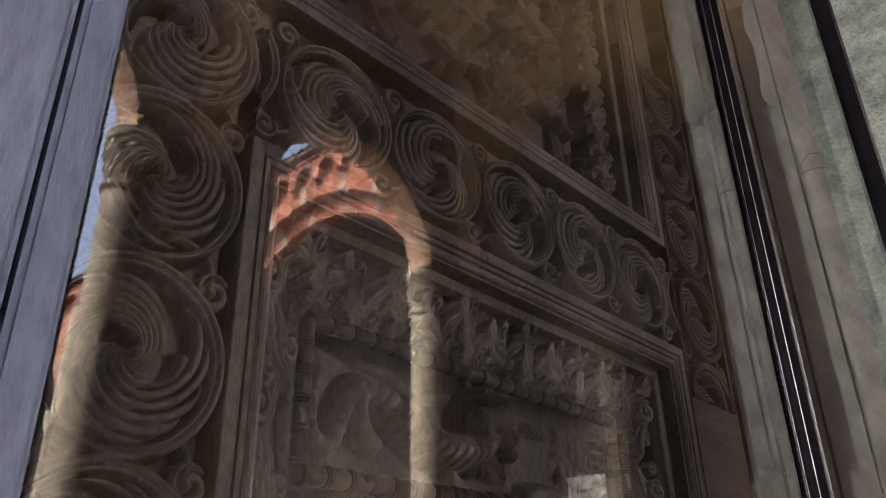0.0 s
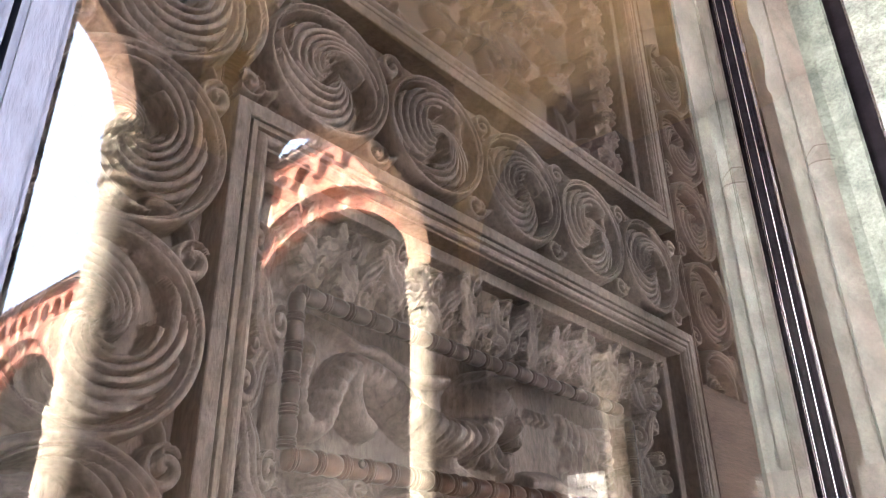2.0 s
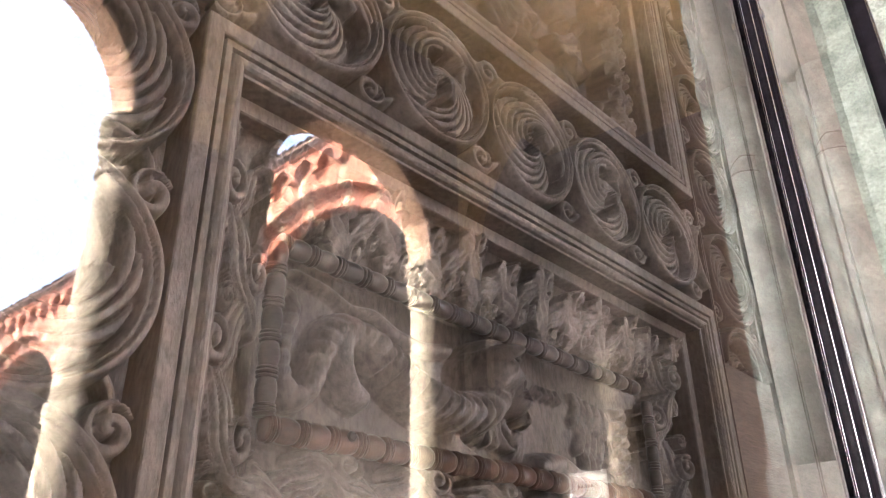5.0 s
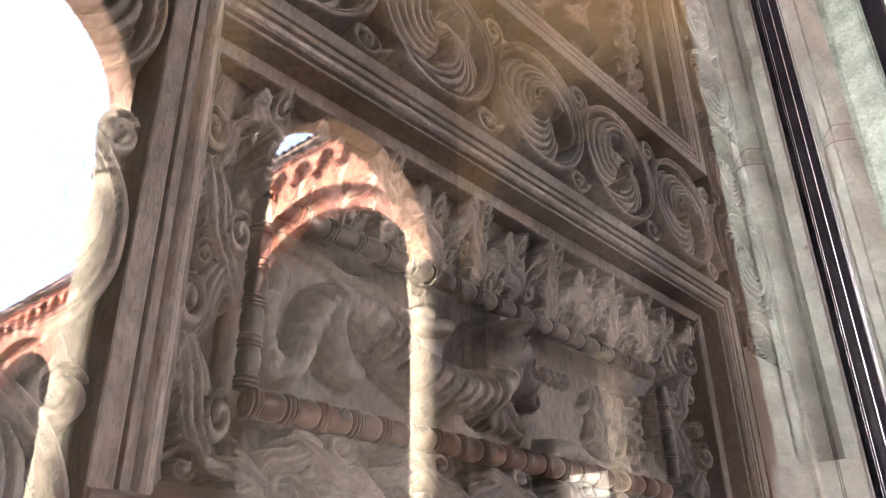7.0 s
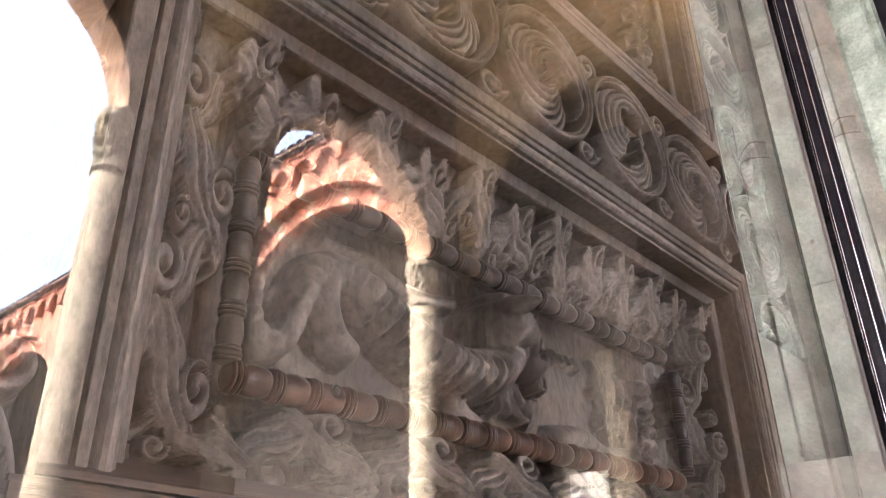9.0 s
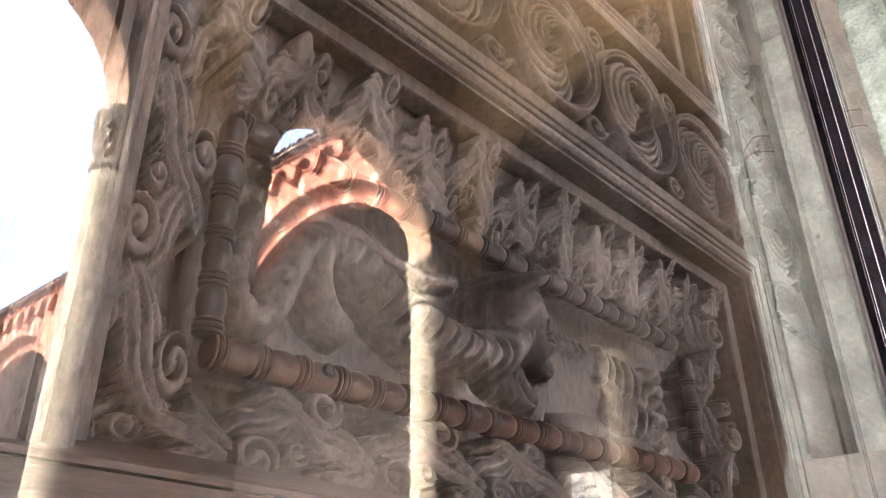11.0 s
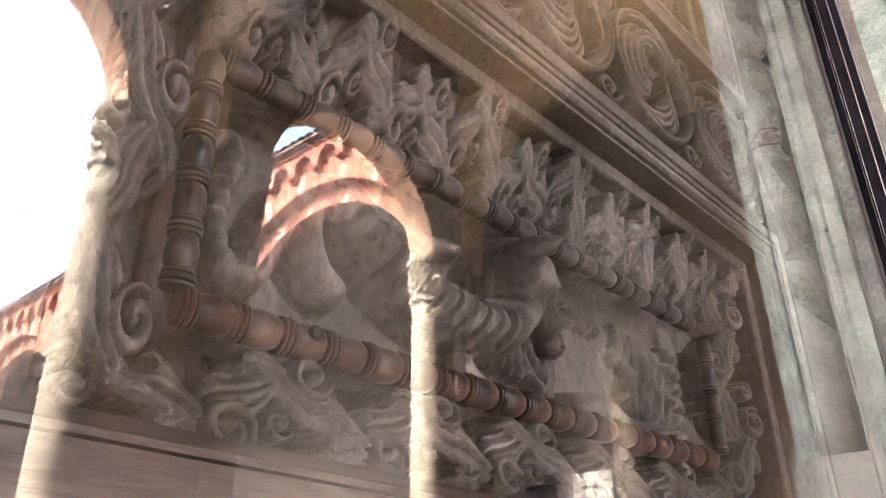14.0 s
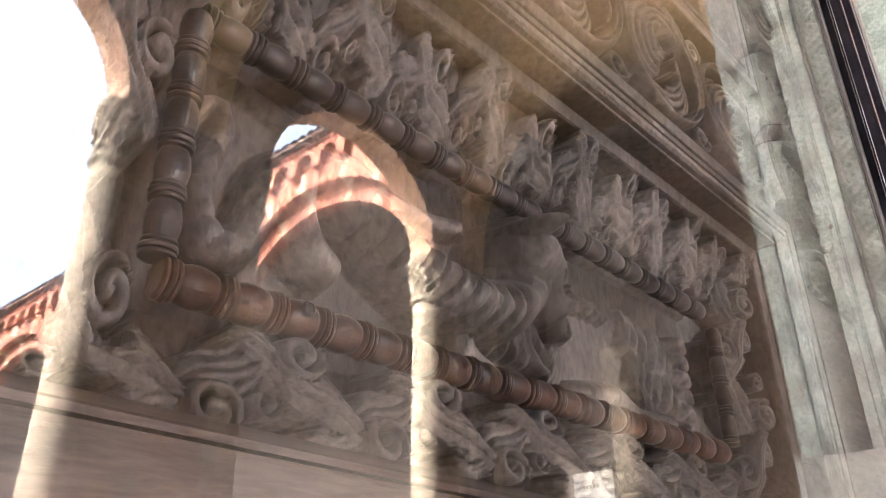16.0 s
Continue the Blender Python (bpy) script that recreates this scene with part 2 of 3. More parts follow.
def tube(uu, zz, pts, r0, r1, rib=0.0, freq=0.0):
    """Height of a rounded, tapering body laid along the points."""
    h = np.zeros_like(uu)
    n = len(pts) - 1
    # smooth the line
    dense = []
    for i in range(n):
        p0, p1, p2, p3 = (np.array(pts[max(0, min(n, j))]) for j in (i - 1, i, i + 1, i + 2))
        for k in range(6):
            t = k / 6
            dense.append(0.5 * (2 * p1 + (p2 - p0) * t + (2 * p0 - 5 * p1 + 4 * p2 - p3) * t * t + (3 * p1 - p0 - 3 * p2 + p3) * t ** 3))
    dense.append(np.array(pts[-1], dtype=float))
    m, run = len(dense) - 1, 0.0
    for i in range(m):
        a, b = dense[i], dense[i + 1]
        d = b - a
        L = math.hypot(*d) + 1e-9
        t = np.clip(((uu - a[0]) * d[0] + (zz - a[1]) * d[1]) / (L * L), 0, 1)
        dist = np.hypot(uu - a[0] - t * d[0], zz - a[1] - t * d[1])
        r = r0 + (r1 - r0) * (i + t) / m
        k = np.sqrt(np.clip(1 - (dist / r) ** 2, 0, 1)) * r
        if rib:
            k = k * (1 - rib * (1 - np.abs(np.sin((run + t * L) * freq * 0.5)) ** 0.6) * (dist < r))
        h = np.maximum(h, k)
        run += L
    return h


def groove(x, s):
    return np.clip(1 - np.abs(x) / s, 0, 1)


def cutline(uu, zz, pts):
    """Distance from a smooth line laid through the points."""
    best = np.full_like(uu, 9.0)
    n = len(pts) - 1
    dense = []
    for i in range(n):
        p0, p1, p2, p3 = (np.array(pts[max(0, min(n, j))]) for j in (i - 1, i, i + 1, i + 2))
        for k in range(5):
            t = k / 5
            dense.append(0.5 * (2 * p1 + (p2 - p0) * t + (2 * p0 - 5 * p1 + 4 * p2 - p3) * t * t + (3 * p1 - p0 - 3 * p2 + p3) * t ** 3))
    dense.append(np.array(pts[-1], dtype=float))
    for a, b in zip(dense, dense[1:]):
        d = b - a
        t = np.clip(((uu - a[0]) * d[0] + (zz - a[1]) * d[1]) / (d @ d + 1e-12), 0, 1)
        best = np.minimum(best, np.hypot(uu - a[0] - t * d[0], zz - a[1] - t * d[1]))
    return best


def scroll(x, y, hand=1.0, spin=0.0):
    """One acanthus roundel, x and y in units of its radius: a ring round two curling leaves, parted by a deep toothed cleft."""
    r = np.hypot(x, y)
    th = np.arctan2(y, x) * hand + spin
    ph = th + 1.9 * np.log(r + 0.22)
    thin = 0.088 + 0.024 * np.cos(th - 0.6)
    ring = np.sqrt(np.clip(1 - (np.abs(r - 0.92) / thin) ** 3, 0, 1)) - 0.30 * groove(r - 0.90, 0.020)
    flow = np.mod(ph, np.pi) / np.pi
    tooth = np.abs(np.sin(10.5 * r + 0.8)) ** 0.6
    open_ = 0.05 + 0.27 * tooth * np.clip(1.15 - r, 0, 1)
    leaf = np.clip((flow - open_) / 0.03, 0, 1) * np.clip((0.985 - flow) / 0.03, 0, 1) * np.clip((0.83 - r) / 0.03, 0, 1)
    q = 4.4 * r + 6.0 * flow
    cut = np.abs(np.mod(q, 1.0) - 0.5) * 2
    ribs = 1 - (1 - np.clip((1 - cut) / 0.55, 0, 1)) ** 2
    lift = 0.62 + 0.42 * np.clip(1 - 1.6 * np.abs(flow - 0.30), 0, 1) - 0.14 * r
    return np.maximum(ring * 0.97, leaf * lift * (0.45 + 0.55 * ribs))


def volute(x, y, hand=1.0):
    """A small curl with a knob, in units of its radius."""
    r, th = np.hypot(x, y), np.arctan2(y, x) * hand
    turn = np.mod(th / (2 * np.pi) + 1.5 * r, 1.0)
    band = np.sqrt(np.clip(1 - (np.abs(turn - 0.5) / 0.40) ** 4, 0, 1))
    return np.clip((1.0 - r) / 0.08, 0, 1) * np.maximum(0.15 + 0.75 * band, 0.95 * bumpy(r, 0.22))


def runner(S, T, along, across, pitch, start, radius, hand=1.0):
    """A row of roundels with curls between them; along and across are coordinate arrays."""
    k = np.round((along - start) / pitch)
    x = (along - start - k * pitch) / radius
    y = across / radius
    odd = np.mod(k, 2) == 0
    h = np.where(odd, scroll(x * 0.98, y, hand, 0.7), scroll(x * 0.98, y, hand, -0.4))
    # a small leaf and a curl in each spandrel
    half = (along - start) / pitch - 0.5
    kk = np.round(half)
    xs = (half - kk) * pitch / radius
    for side in (1, -1):
        ys = y - side * 0.80
        lean = xs - side * 0.12
        h = np.maximum(h, 0.85 * volute(lean / 0.23, ys / 0.22, side * hand))
        stem = np.abs(np.hypot(xs * 1.2 + side * 0.10, y - side * 0.42) - 0.36)
        h = np.maximum(h, 0.62 * np.sqrt(np.clip(1 - (stem / 0.075) ** 2, 0, 1)) * (np.abs(xs) < 0.42) * (side * y > 0.25))
    return h


def acanthus(s, t, cell=1.5):
    """A band of overlapping fluted leaves that sweep across it; s along in band widths, t across from 0 to 1."""
    h = np.zeros_like(s)
    for off, flip in ((0.0, False), (0.5, True)):
        tt = 1 - t if flip else t
        x = np.mod(s / cell + off, 1.0)
        c = 0.82 - 0.62 * (x * x * (3 - 2 * x)) + 0.05 * np.sin(4 * np.pi * x)
        env = 0.04 + 0.19 * np.sin(np.pi * np.clip(x * 1.05, 0, 1)) ** 0.8
        env = env * (1 + 0.16 * np.abs(np.sin(x * 13.0)))
        d = (tt - c) / env
        blade = np.clip((1 - np.abs(d)) / 0.10, 0, 1)
        cut = np.abs(np.mod(d * 2.0 + 0.5, 1.0) - 0.5) * 2
        flute = 1 - (1 - np.clip((1 - cut) / 0.55, 0, 1)) ** 2
        k = blade * (0.85 - 0.30 * np.abs(d) - (0.22 if flip else 0.0)) * (0.45 + 0.55 * flute)
        h = np.maximum(h, k)
    for off, tc, hand, rr in ((0.93, 0.20, 1, 0.23), (0.43, 0.80, -1, 0.22), (0.20, 0.30, -1, 0.14)):
        k = np.round(s / cell - off)
        xs = s - (k + off) * cell
        inside = np.hypot(xs, t - tc) < rr
        h = np.where(inside, volute(xs / rr, (t - tc) / rr, hand), h)
    return h


def roughen(S, T, amount, scale):
    """Tool marks and wear."""
    rng = np.random.default_rng(3)
    uu, zz = np.meshgrid(S, T, indexing="ij")
    h = np.zeros_like(uu)
    for k in range(7):
        a, b, p = rng.uniform(-1, 1), rng.uniform(-1, 1), rng.uniform(0, 6.28)
        h += np.sin((uu * a + zz * b) * scale * (1 + k * 0.7) + p) / (1 + 0.5 * k)
    return h * amount / 3


# ---- setting ----
ground = bmesh.new()
box(ground, B, -400, 400, -400, 400, -0.3, 0.0)
tagged(part("ground", ground, M_GROUND), "worn stone paving under portico and courtyard", "paving", kind="structure")

# facade behind the door, with the portal opening
facade = base("wall_facade", B(1.3, 0.2, 0), "plastered church facade wall round the portal", "wall", kind="structure")
boxes("wall_section", B, [(-13.8, -0.62, -0.3, 0.72, 0, 10)], M_PLASTER, facade)
boxes("wall_section", B, [(3.36, 11.5, -0.3, 0.72, 0, 10)], M_PLASTER, facade)
boxes("wall_over", B, [(-0.62, 3.36, -0.3, 0.70, 5.2, 10)], M_PLASTER, facade)
# added dark sheet, painted shade behind the door leaves
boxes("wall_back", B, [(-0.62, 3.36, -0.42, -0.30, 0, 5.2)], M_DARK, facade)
wall_north = bmesh.new()
box(wall_north, B, -13.8, -13.5, -0.3, 1.0, 0, 9.6)
box(wall_north, B, -13.8, -13.5, 5.4, 6.4, 0, 9.6)
box(wall_north, B, -13.8, -13.5, 1.0, 5.4, 8.4, 9.6)
tagged(part("wall_north", wall_north, M_PLASTER), "end wall of the portico with a tall opening", "wall", kind="structure")
tagged(boxes("wall_south", B, [(11.5, 11.8, -0.3, 8, 0, 10)], M_PLASTER, None), "end wall of the portico", "wall", kind="structure")

# ---- the carved door ----
RAD = 0.074


def carved_door():
    door = base("door_1", D(0.7, -0.05, 0.1), "old dark wooden door leaf with carved scrolls and relief panels", "door", kind="structure")
    # boards behind
    boxes("backboard", D, [(0.06, 1.31, -0.16, -0.115, 0.1, 4.2)], M_WOOD, door)
    # carved stiles
    T = np.arange(1.52, 2.60, 0.0012)
    for name, c in (("carved_stile", 0.240), ("carved_stile", 1.190)):
        S = np.linspace(c - 0.079, c + 0.0745, 128)
        # right stile takes the darker wood: the frame's shade is in its colour
        if c > 1:
            T = T[T > 1.94]
            boxes("stile_face", D, [(c - 0.079, c + 0.077, -0.03, -0.006, 1.0, 1.94)], M_WOODD, door, bevel=0.002)
        uu, zz = np.meshgrid(S, T, indexing="ij")
        h = runner(S, T, zz, -(uu - c), 0.153, 1.932, 0.0775 if c < 1 else RAD, -1.0)
        W = -0.0315 + 0.034 * h + roughen(S, T, 0.0008, 60)
        field(name, D, S, T, W, M_WOOD if c < 1 else M_WOODD, door, "stile carved with acanthus roundels")
        boxes("stile_board", D, [(c - 0.082, c + 0.079, -0.116, -0.046, 0.1, 4.2)], M_WOODD, door, bevel=0.001)
        boxes("stile_fillet", D, [(c - 0.085, c - 0.079, -0.1, 0.0, 0.1, 4.2), (c + 0.0795, c + 0.0815, -0.1, -0.050, 0.1, 4.2)], M_WOODD, door, bevel=0.0015)
    # carved rail
    S = np.arange(0.322, 1.108, 0.0012)
    T = np.linspace(2.008, 2.188, 144)
    uu, zz = np.meshgrid(S, T, indexing="ij")
    h = runner(S, T, uu, zz - 2.092, 0.1485, 0.414, RAD, 1.0)
    field("carved_rail", D, S, T, -0.0315 + 0.034 * h + roughen(S, T, 0.0008, 60), M_WOOD, door, "rail carved with acanthus roundels")
    boxes("rail_board", D, [(0.32, 1.108, -0.114, -0.040, 1.99, 2.205)], M_WOODU, door, bevel=0.001)
    # stepped mouldings round the panels
    prof = [(0.0, -0.06), (0.0, -0.001), (0.001, 0.0), (0.0125, 0.0), (0.0135, -0.001), (0.0137, -0.012), (0.0157, -0.012), (0.016, -0.002), (0.0165, -0.001), (0.0215, -0.0012), (0.0225, -0.005), (0.0235, -0.0055), (0.0245, -0.003), (0.0265, -0.0005), (0.029, 0.0005),
            (0.0315, -0.0005), (0.0335, -0.003), (0.0345, -0.007), (0.0365, -0.0075), (0.037, -0.009), (0.0372, -0.028), (0.0375, -0.029), (0.0385, -0.0285), (0.049, -0.030), (0.0500, -0.032), (0.0502, -0.047), (0.047, -0.048), (0.047, -0.10)]
    sweep("panel_moulding", D, ((0.318, 1.565), (1.102, 2.008)), prof, M_WOOD, door, "stepped moulding with worn edges")
    sweep("panel_moulding", D, ((0.318, 2.188), (1.102, 2.90)), prof, M_WOOD, door, "stepped moulding with worn edges")
    # lower flat rail
    boxes("bottom_rail", D, [(0.306, 1.104, -0.1, 0.006, 1.46, 1.645)], M_WOODU, door, "weathered grey rail", bevel=0.003)
    bm = bmesh.new()
    ends = [[bm.verts.new(D(u, w, z)) for w, z in ((-0.09, 1.646), (-0.09, 1.672), (-0.046, 1.668), (-0.040, 1.666), (0.003, 1.6505), (0.005, 1.649), (0.005, 1.646))] for u in (0.319, 1.101)]
    for i in range(7):
        bm.faces.new((ends[0][i], ends[0][(i + 1) % 7], ends[1][(i + 1) % 7], ends[1][i]))
    bm.faces.new(ends[0])
    bm.faces.new(ends[1])
    part("sill", bm, M_WOODD, door, "sloping reddish sill under the relief")
    boxes("lower_board", D, [(0.318, 0.58, -0.1, -0.03, 0.1, 1.458), (0.582, 0.84, -0.1, -0.032, 0.1, 1.458), (0.842, 1.102, -0.1, -0.03, 0.1, 1.458)], M_WOODV, door)
    boxes("top_rail", D, [(0.318, 1.102, -0.1, -0.004, 2.902, 4.2)], M_WOODU, door)

    def lift_low(u, z):
        return 0.031 * (u - 0.43) * np.clip((1.90 - z) / 0.18, 0.0, 1.2)
    # lower relief panel: ground, beast, drapery and leaf borders
    S, T = np.arange(0.366, 1.056, 0.0014), np.arange(1.660, 1.962, 0.0013)
    uu, zz = np.meshgrid(S, T, indexing="ij")
    W = np.full_like(uu, -0.078) + roughen(S, T, 0.0012, 45)
    inner = (uu > 0.425) & (uu < 0.992) & (zz > 1.722) & (zz < 1.884)
    b = tube(uu, zz, [(0.452, 1.842), (0.459, 1.852), (0.466, 1.843), (0.465, 1.830), (0.457, 1.806), (0.456, 1.779), (0.468, 1.762), (0.482, 1.771), (0.489, 1.797), (0.498, 1.818), (0.512, 1.830)], 0.005, 0.0165, 0.28, 520)
    b = np.maximum(b, tube(uu, zz, [(0.510, 1.826), (0.510, 1.800), (0.520, 1.780), (0.534, 1.772)], 0.016, 0.013))
    b = np.maximum(b, tube(uu, zz, [(0.512, 1.828), (0.534, 1.824), (0.556, 1.812), (0.594, 1.790), (0.634, 1.780), (0.672, 1.784), (0.690, 1.806)], 0.017, 0.027, 0.34, 480))
    b = np.maximum(b, tube(uu, zz, [(0.640, 1.772), (0.650, 1.752), (0.672, 1.744), (0.690, 1.740)], 0.013, 0.008))
    # torn ledge over the back
    b = np.maximum(b, 0.8 * tube(uu, zz, [(0.470, 1.872), (0.505, 1.866), (0.530, 1.856), (0.556, 1.858), (0.585, 1.846), (0.620, 1.842), (0.650, 1.848)], 0.006, 0.009))
    hu, hz = uu + 0.017, zz - 0.012
    # head in profile: skull, muzzle, jaw, brow, ear, mane and beard
    head = tube(hu, hz, [(0.700, 1.810), (0.720, 1.806), (0.742, 1.793)], 0.029, 0.021)
    head = np.maximum(head, tube(hu, hz, [(0.738, 1.796), (0.752, 1.786), (0.768, 1.778)], 0.017, 0.011))
    head = np.maximum(head, tube(hu, hz, [(0.730, 1.778), (0.745, 1.766), (0.760, 1.762)], 0.010, 0.006))
    b = np.maximum(b, 1.15 * head)
    for pts, r0, r1, gain in (
            ([(0.722, 1.812), (0.738, 1.811), (0.750, 1.803)], 0.006, 0.004, 1.2),
            ([(0.764, 1.786), (0.772, 1.780), (0.771, 1.773)], 0.006, 0.005, 1.2),
            ([(0.715, 1.798), (0.730, 1.787), (0.748, 1.778)], 0.004, 0.003, 1.0),
            ([(0.690, 1.826), (0.704, 1.846), (0.732, 1.854), (0.752, 1.842)], 0.011, 0.004, 2.2),
            ([(0.752, 1.842), (0.764, 1.850), (0.776, 1.846)], 0.006, 0.003, 2.0)):
        t = tube(hu, hz, pts, r0, r1)
        b = np.where(t > 0, np.maximum(b, 0.6 * b + gain * t), b)
    for i in range(7):
        b = np.maximum(b, 1.9 * tube(hu, hz, [(0.688 + 0.006 * i, 1.822 - 0.007 * i), (0.676 + 0.009 * i, 1.796 - 0.006 * i), (0.690 + 0.010 * i, 1.766 - 0.003 * i), (0.684 + 0.013 * i, 1.748)], 0.0068, 0.0035))
    for i in range(3):
        b = np.maximum(b, 1.7 * tube(hu, hz, [(0.756 + 0.005 * i, 1.764), (0.766 + 0.004 * i, 1.752), (0.762 + 0.007 * i, 1.738)], 0.006, 0.003))
    eye = np.hypot((hu - 0.738) / 1.4, hz - 1.7985)
    b = b - 0.009 * bumpy(eye, 0.0042) + 0.009 * bumpy(eye, 0.0022)
    for pts in ([(0.748, 1.771), (0.760, 1.7695), (0.770, 1.7725)], [(0.766, 1.782), (0.769, 1.779)], [(0.724, 1.803), (0.732, 1.7935), (0.745, 1.793)]):
        b = b - 0.008 * bumpy(cutline(hu, hz, pts), 0.0015)
    # incised ribs along the flank
    for i in range(11):
        x0, z0 = 0.546 + 0.012 * i, 1.832 - 0.0062 * i + 0.0002 * i * i
        b = b - 0.0035 * bumpy(cutline(uu, zz, [(x0, z0), (x0 + 0.010, z0 - 0.016), (x0 + 0.004, z0 - 0.036)]), 0.0016)
    # ruffled feathers hanging in three tiers beside the beast; a little coronet
    for tier in range(3):
        for i in range(7):
            u0, z0 = 0.868 + 0.0135 * i + 0.004 * tier, 1.850 - 0.034 * tier - 0.0025 * i
            b = np.maximum(b, (0.85 + 0.15 * math.sin(5 * i + tier)) * tube(uu, zz, [(u0, z0), (u0 + 0.006, z0 - 0.016), (u0 + 0.001 * (i % 3) - 0.004, z0 - 0.036)], 0.0052, 0.0072))
    b = np.maximum(b, tube(uu, zz, [(0.775, 1.745), (0.810, 1.752), (0.85, 1.742), (0.905, 1.748)], 0.016, 0.012))
    for i in range(4):
        b = np.maximum(b, tube(uu, zz, [(0.800 + 0.012 * i, 1.834), (0.802 + 0.012 * i, 1.846)], 0.006, 0.003))
    for i in range(6):
        b = np.maximum(b, tube(uu, zz, [(0.945, 1.75 + 0.018 * i), (0.962, 1.756 + 0.018 * i), (0.975, 1.75 + 0.018 * i)], 0.009, 0.005))
    W = np.where(inner, W - 0.016 + 2.3 * b, W)
    # sloping leaf borders
    def border(mask, s, t, lift, amp=1.0):
        nonlocal W
        h = acanthus(s, t)
        steep = np.clip((h - 0.08) / 0.14, 0, 1)
        W = np.where(mask, -0.097 + 0.75 * lift + 0.024 * (1 - amp) + amp * (0.020 * steep + 0.022 * h), W)
    border(zz <= 1.722, (uu - 0.37) / 0.066, (zz - 1.660) / 0.062, 0.020 * (1.722 - zz) / 0.062)
    border(zz >= 1.884, (uu - 0.40) / 0.038, (zz - 1.884 - 0.008 * np.sin(uu * 61)) / 0.074, 0.050 * (zz - 1.884) / 0.078, 0.66)
    border((uu <= 0.425) & (zz > 1.69) & (zz < 1.93), (zz - 1.66) / 0.085, (uu - 0.366) / 0.059, 0.026 * (0.425 - uu) / 0.059)
    border((uu >= 0.992) & (zz > 1.69) & (zz < 1.93), (zz - 1.66) / 0.085, (1.056 - uu) / 0.064, 0.026 * (uu - 0.992) / 0.064)
    field("relief_panel", D, S, T, W, M_WOOD, door, U=uu, Z=zz + lift_low(uu, zz), label="relief of a coiled winged beast with leaf borders")

    # turned rolls round the relief
    def roll(length, r):
        prof, x = [], 0.0
        while x < length - 0.02:
            for dx, k in ((0.0, 0.78), (0.0006, 0.98), (0.0015, 1.02), (0.0024, 0.98), (0.0029, 0.82), (0.0035, 1.0), (0.0048, 1.07), (0.0061, 1.0), (0.0067, 0.82), (0.0072, 0.96), (0.0081, 0.99), (0.0090, 0.95), (0.0095, 0.80), (0.0110, 0.87), (0.0145, 0.97), (0.0185, 1.01), (0.0225, 0.97), (0.0262, 0.87), (0.0278, 0.79)):
                if x + dx < length:
                    prof.append((x + dx, r * k))
            x += 0.0283
        return prof
    def roll_part(p0, p1, r, mat, label):
        d = Vector(p1) - Vector(p0)
        prof = roll(d.length, r)
        q = d.to_track_quat("Z", "Y").to_matrix()
        bm = bmesh.new()
        rings = []
        for x, rr in prof:
            rings.append([bm.verts.new(Vector(p0) + q @ Vector((rr * math.cos(i * math.pi / 14), rr * math.sin(i * math.pi / 14), x))) for i in range(28)])
        for a, c in zip(rings, rings[1:]):
            for i in range(28):
                bm.faces.new((a[i], a[(i + 1) % 28], c[(i + 1) % 28], c[i]))
        bm.faces.new(rings[0])
        bm.faces.new(rings[-1])
        return part("turned_roll", bm, mat, door, label)
    roll_part(D(0.432, -0.060, 1.728), D(0.985, -0.060, 1.744), 0.0105, M_ROLL, "turned beaded moulding, reddish wood")
    roll_part(D(0.432, -0.060, 1.878), D(0.985, -0.060, 1.878), 0.0092, M_ROLLD, "turned beaded moulding, dark wood")
    roll_part(D(0.4305, -0.058, 1.735), D(0.4305, -0.058, 1.880), 0.0085, M_ROLLD, "turned beaded moulding, dark wood")
    roll_part(D(0.986, -0.058, 1.752), D(0.986, -0.058, 1.880), 0.0075, M_ROLLD, "turned beaded moulding, dark wood")
    bm = bmesh.new()
    lathe(bm, lambda u, w, z: D(0.507 + u, -0.0485 + (z), 1.733 + w), 0, 0, [(0.0042, -0.002), (0.0042, 0.0), (0.003, 0.0012), (0.0026, 0.0004), (0.0012, 0.0004)], 14)
    part("screw", bm, M_ROLLD, door, "round screw head")

    # upper relief panel: crowd of worn forms and a leaf strip
    S, T = np.arange(0.366, 1.056, 0.002), np.arange(2.236, 2.86, 0.002)
    uu, zz = np.meshgrid(S, T, indexing="ij")
    W = np.full_like(uu, -0.080) + roughen(S, T, 0.0015, 40)
    rng = np.random.default_rng(11)
    h = np.zeros_like(uu)
    for k in range(64):
        cu, cz = rng.uniform(0.44, 0.97), 2.25 + 0.50 * rng.uniform(0, 1) ** 1.3
        a = rng.uniform(0.5, 2.6)
        L = rng.uniform(0.02, 0.05)
        d = (math.cos(a) * L, math.sin(a) * L)
        bend = rng.uniform(-0.02, 0.02)
        for i in range(4):
            o = (i - 1.5) * 0.010
            h = np.maximum(h, tube(uu, zz, [(cu - d[0] + o, cz - d[1]), (cu + bend + o * 1.3, cz), (cu + d[0] + o * 0.6, cz + d[1])], 0.010, 0.005) * rng.uniform(1.1, 1.8))
        h = np.maximum(h, 1.4 * tube(uu, zz, [(cu + d[0], cz + d[1] + 0.014), (cu + d[0] + 0.004, cz + d[1] + 0.02)], 0.013, 0.011))
    W = W - 0.016 + 1.9 * h
    strip = (uu > 0.998)
    W = np.where(strip, -0.060 + 0.016 * acanthus((zz - 2.2) / 0.052, (uu - 0.998) / 0.056, 0.9), W)
    strip = (uu < 0.424)
    W = np.where(strip, -0.060 + 0.016 * acanthus((zz - 2.2) / 0.052, (uu - 0.366) / 0.056, 0.9), W)
    field("relief_panel", D, S, T, W, M_WOODD, door, "worn relief with small forms and a leaf strip")
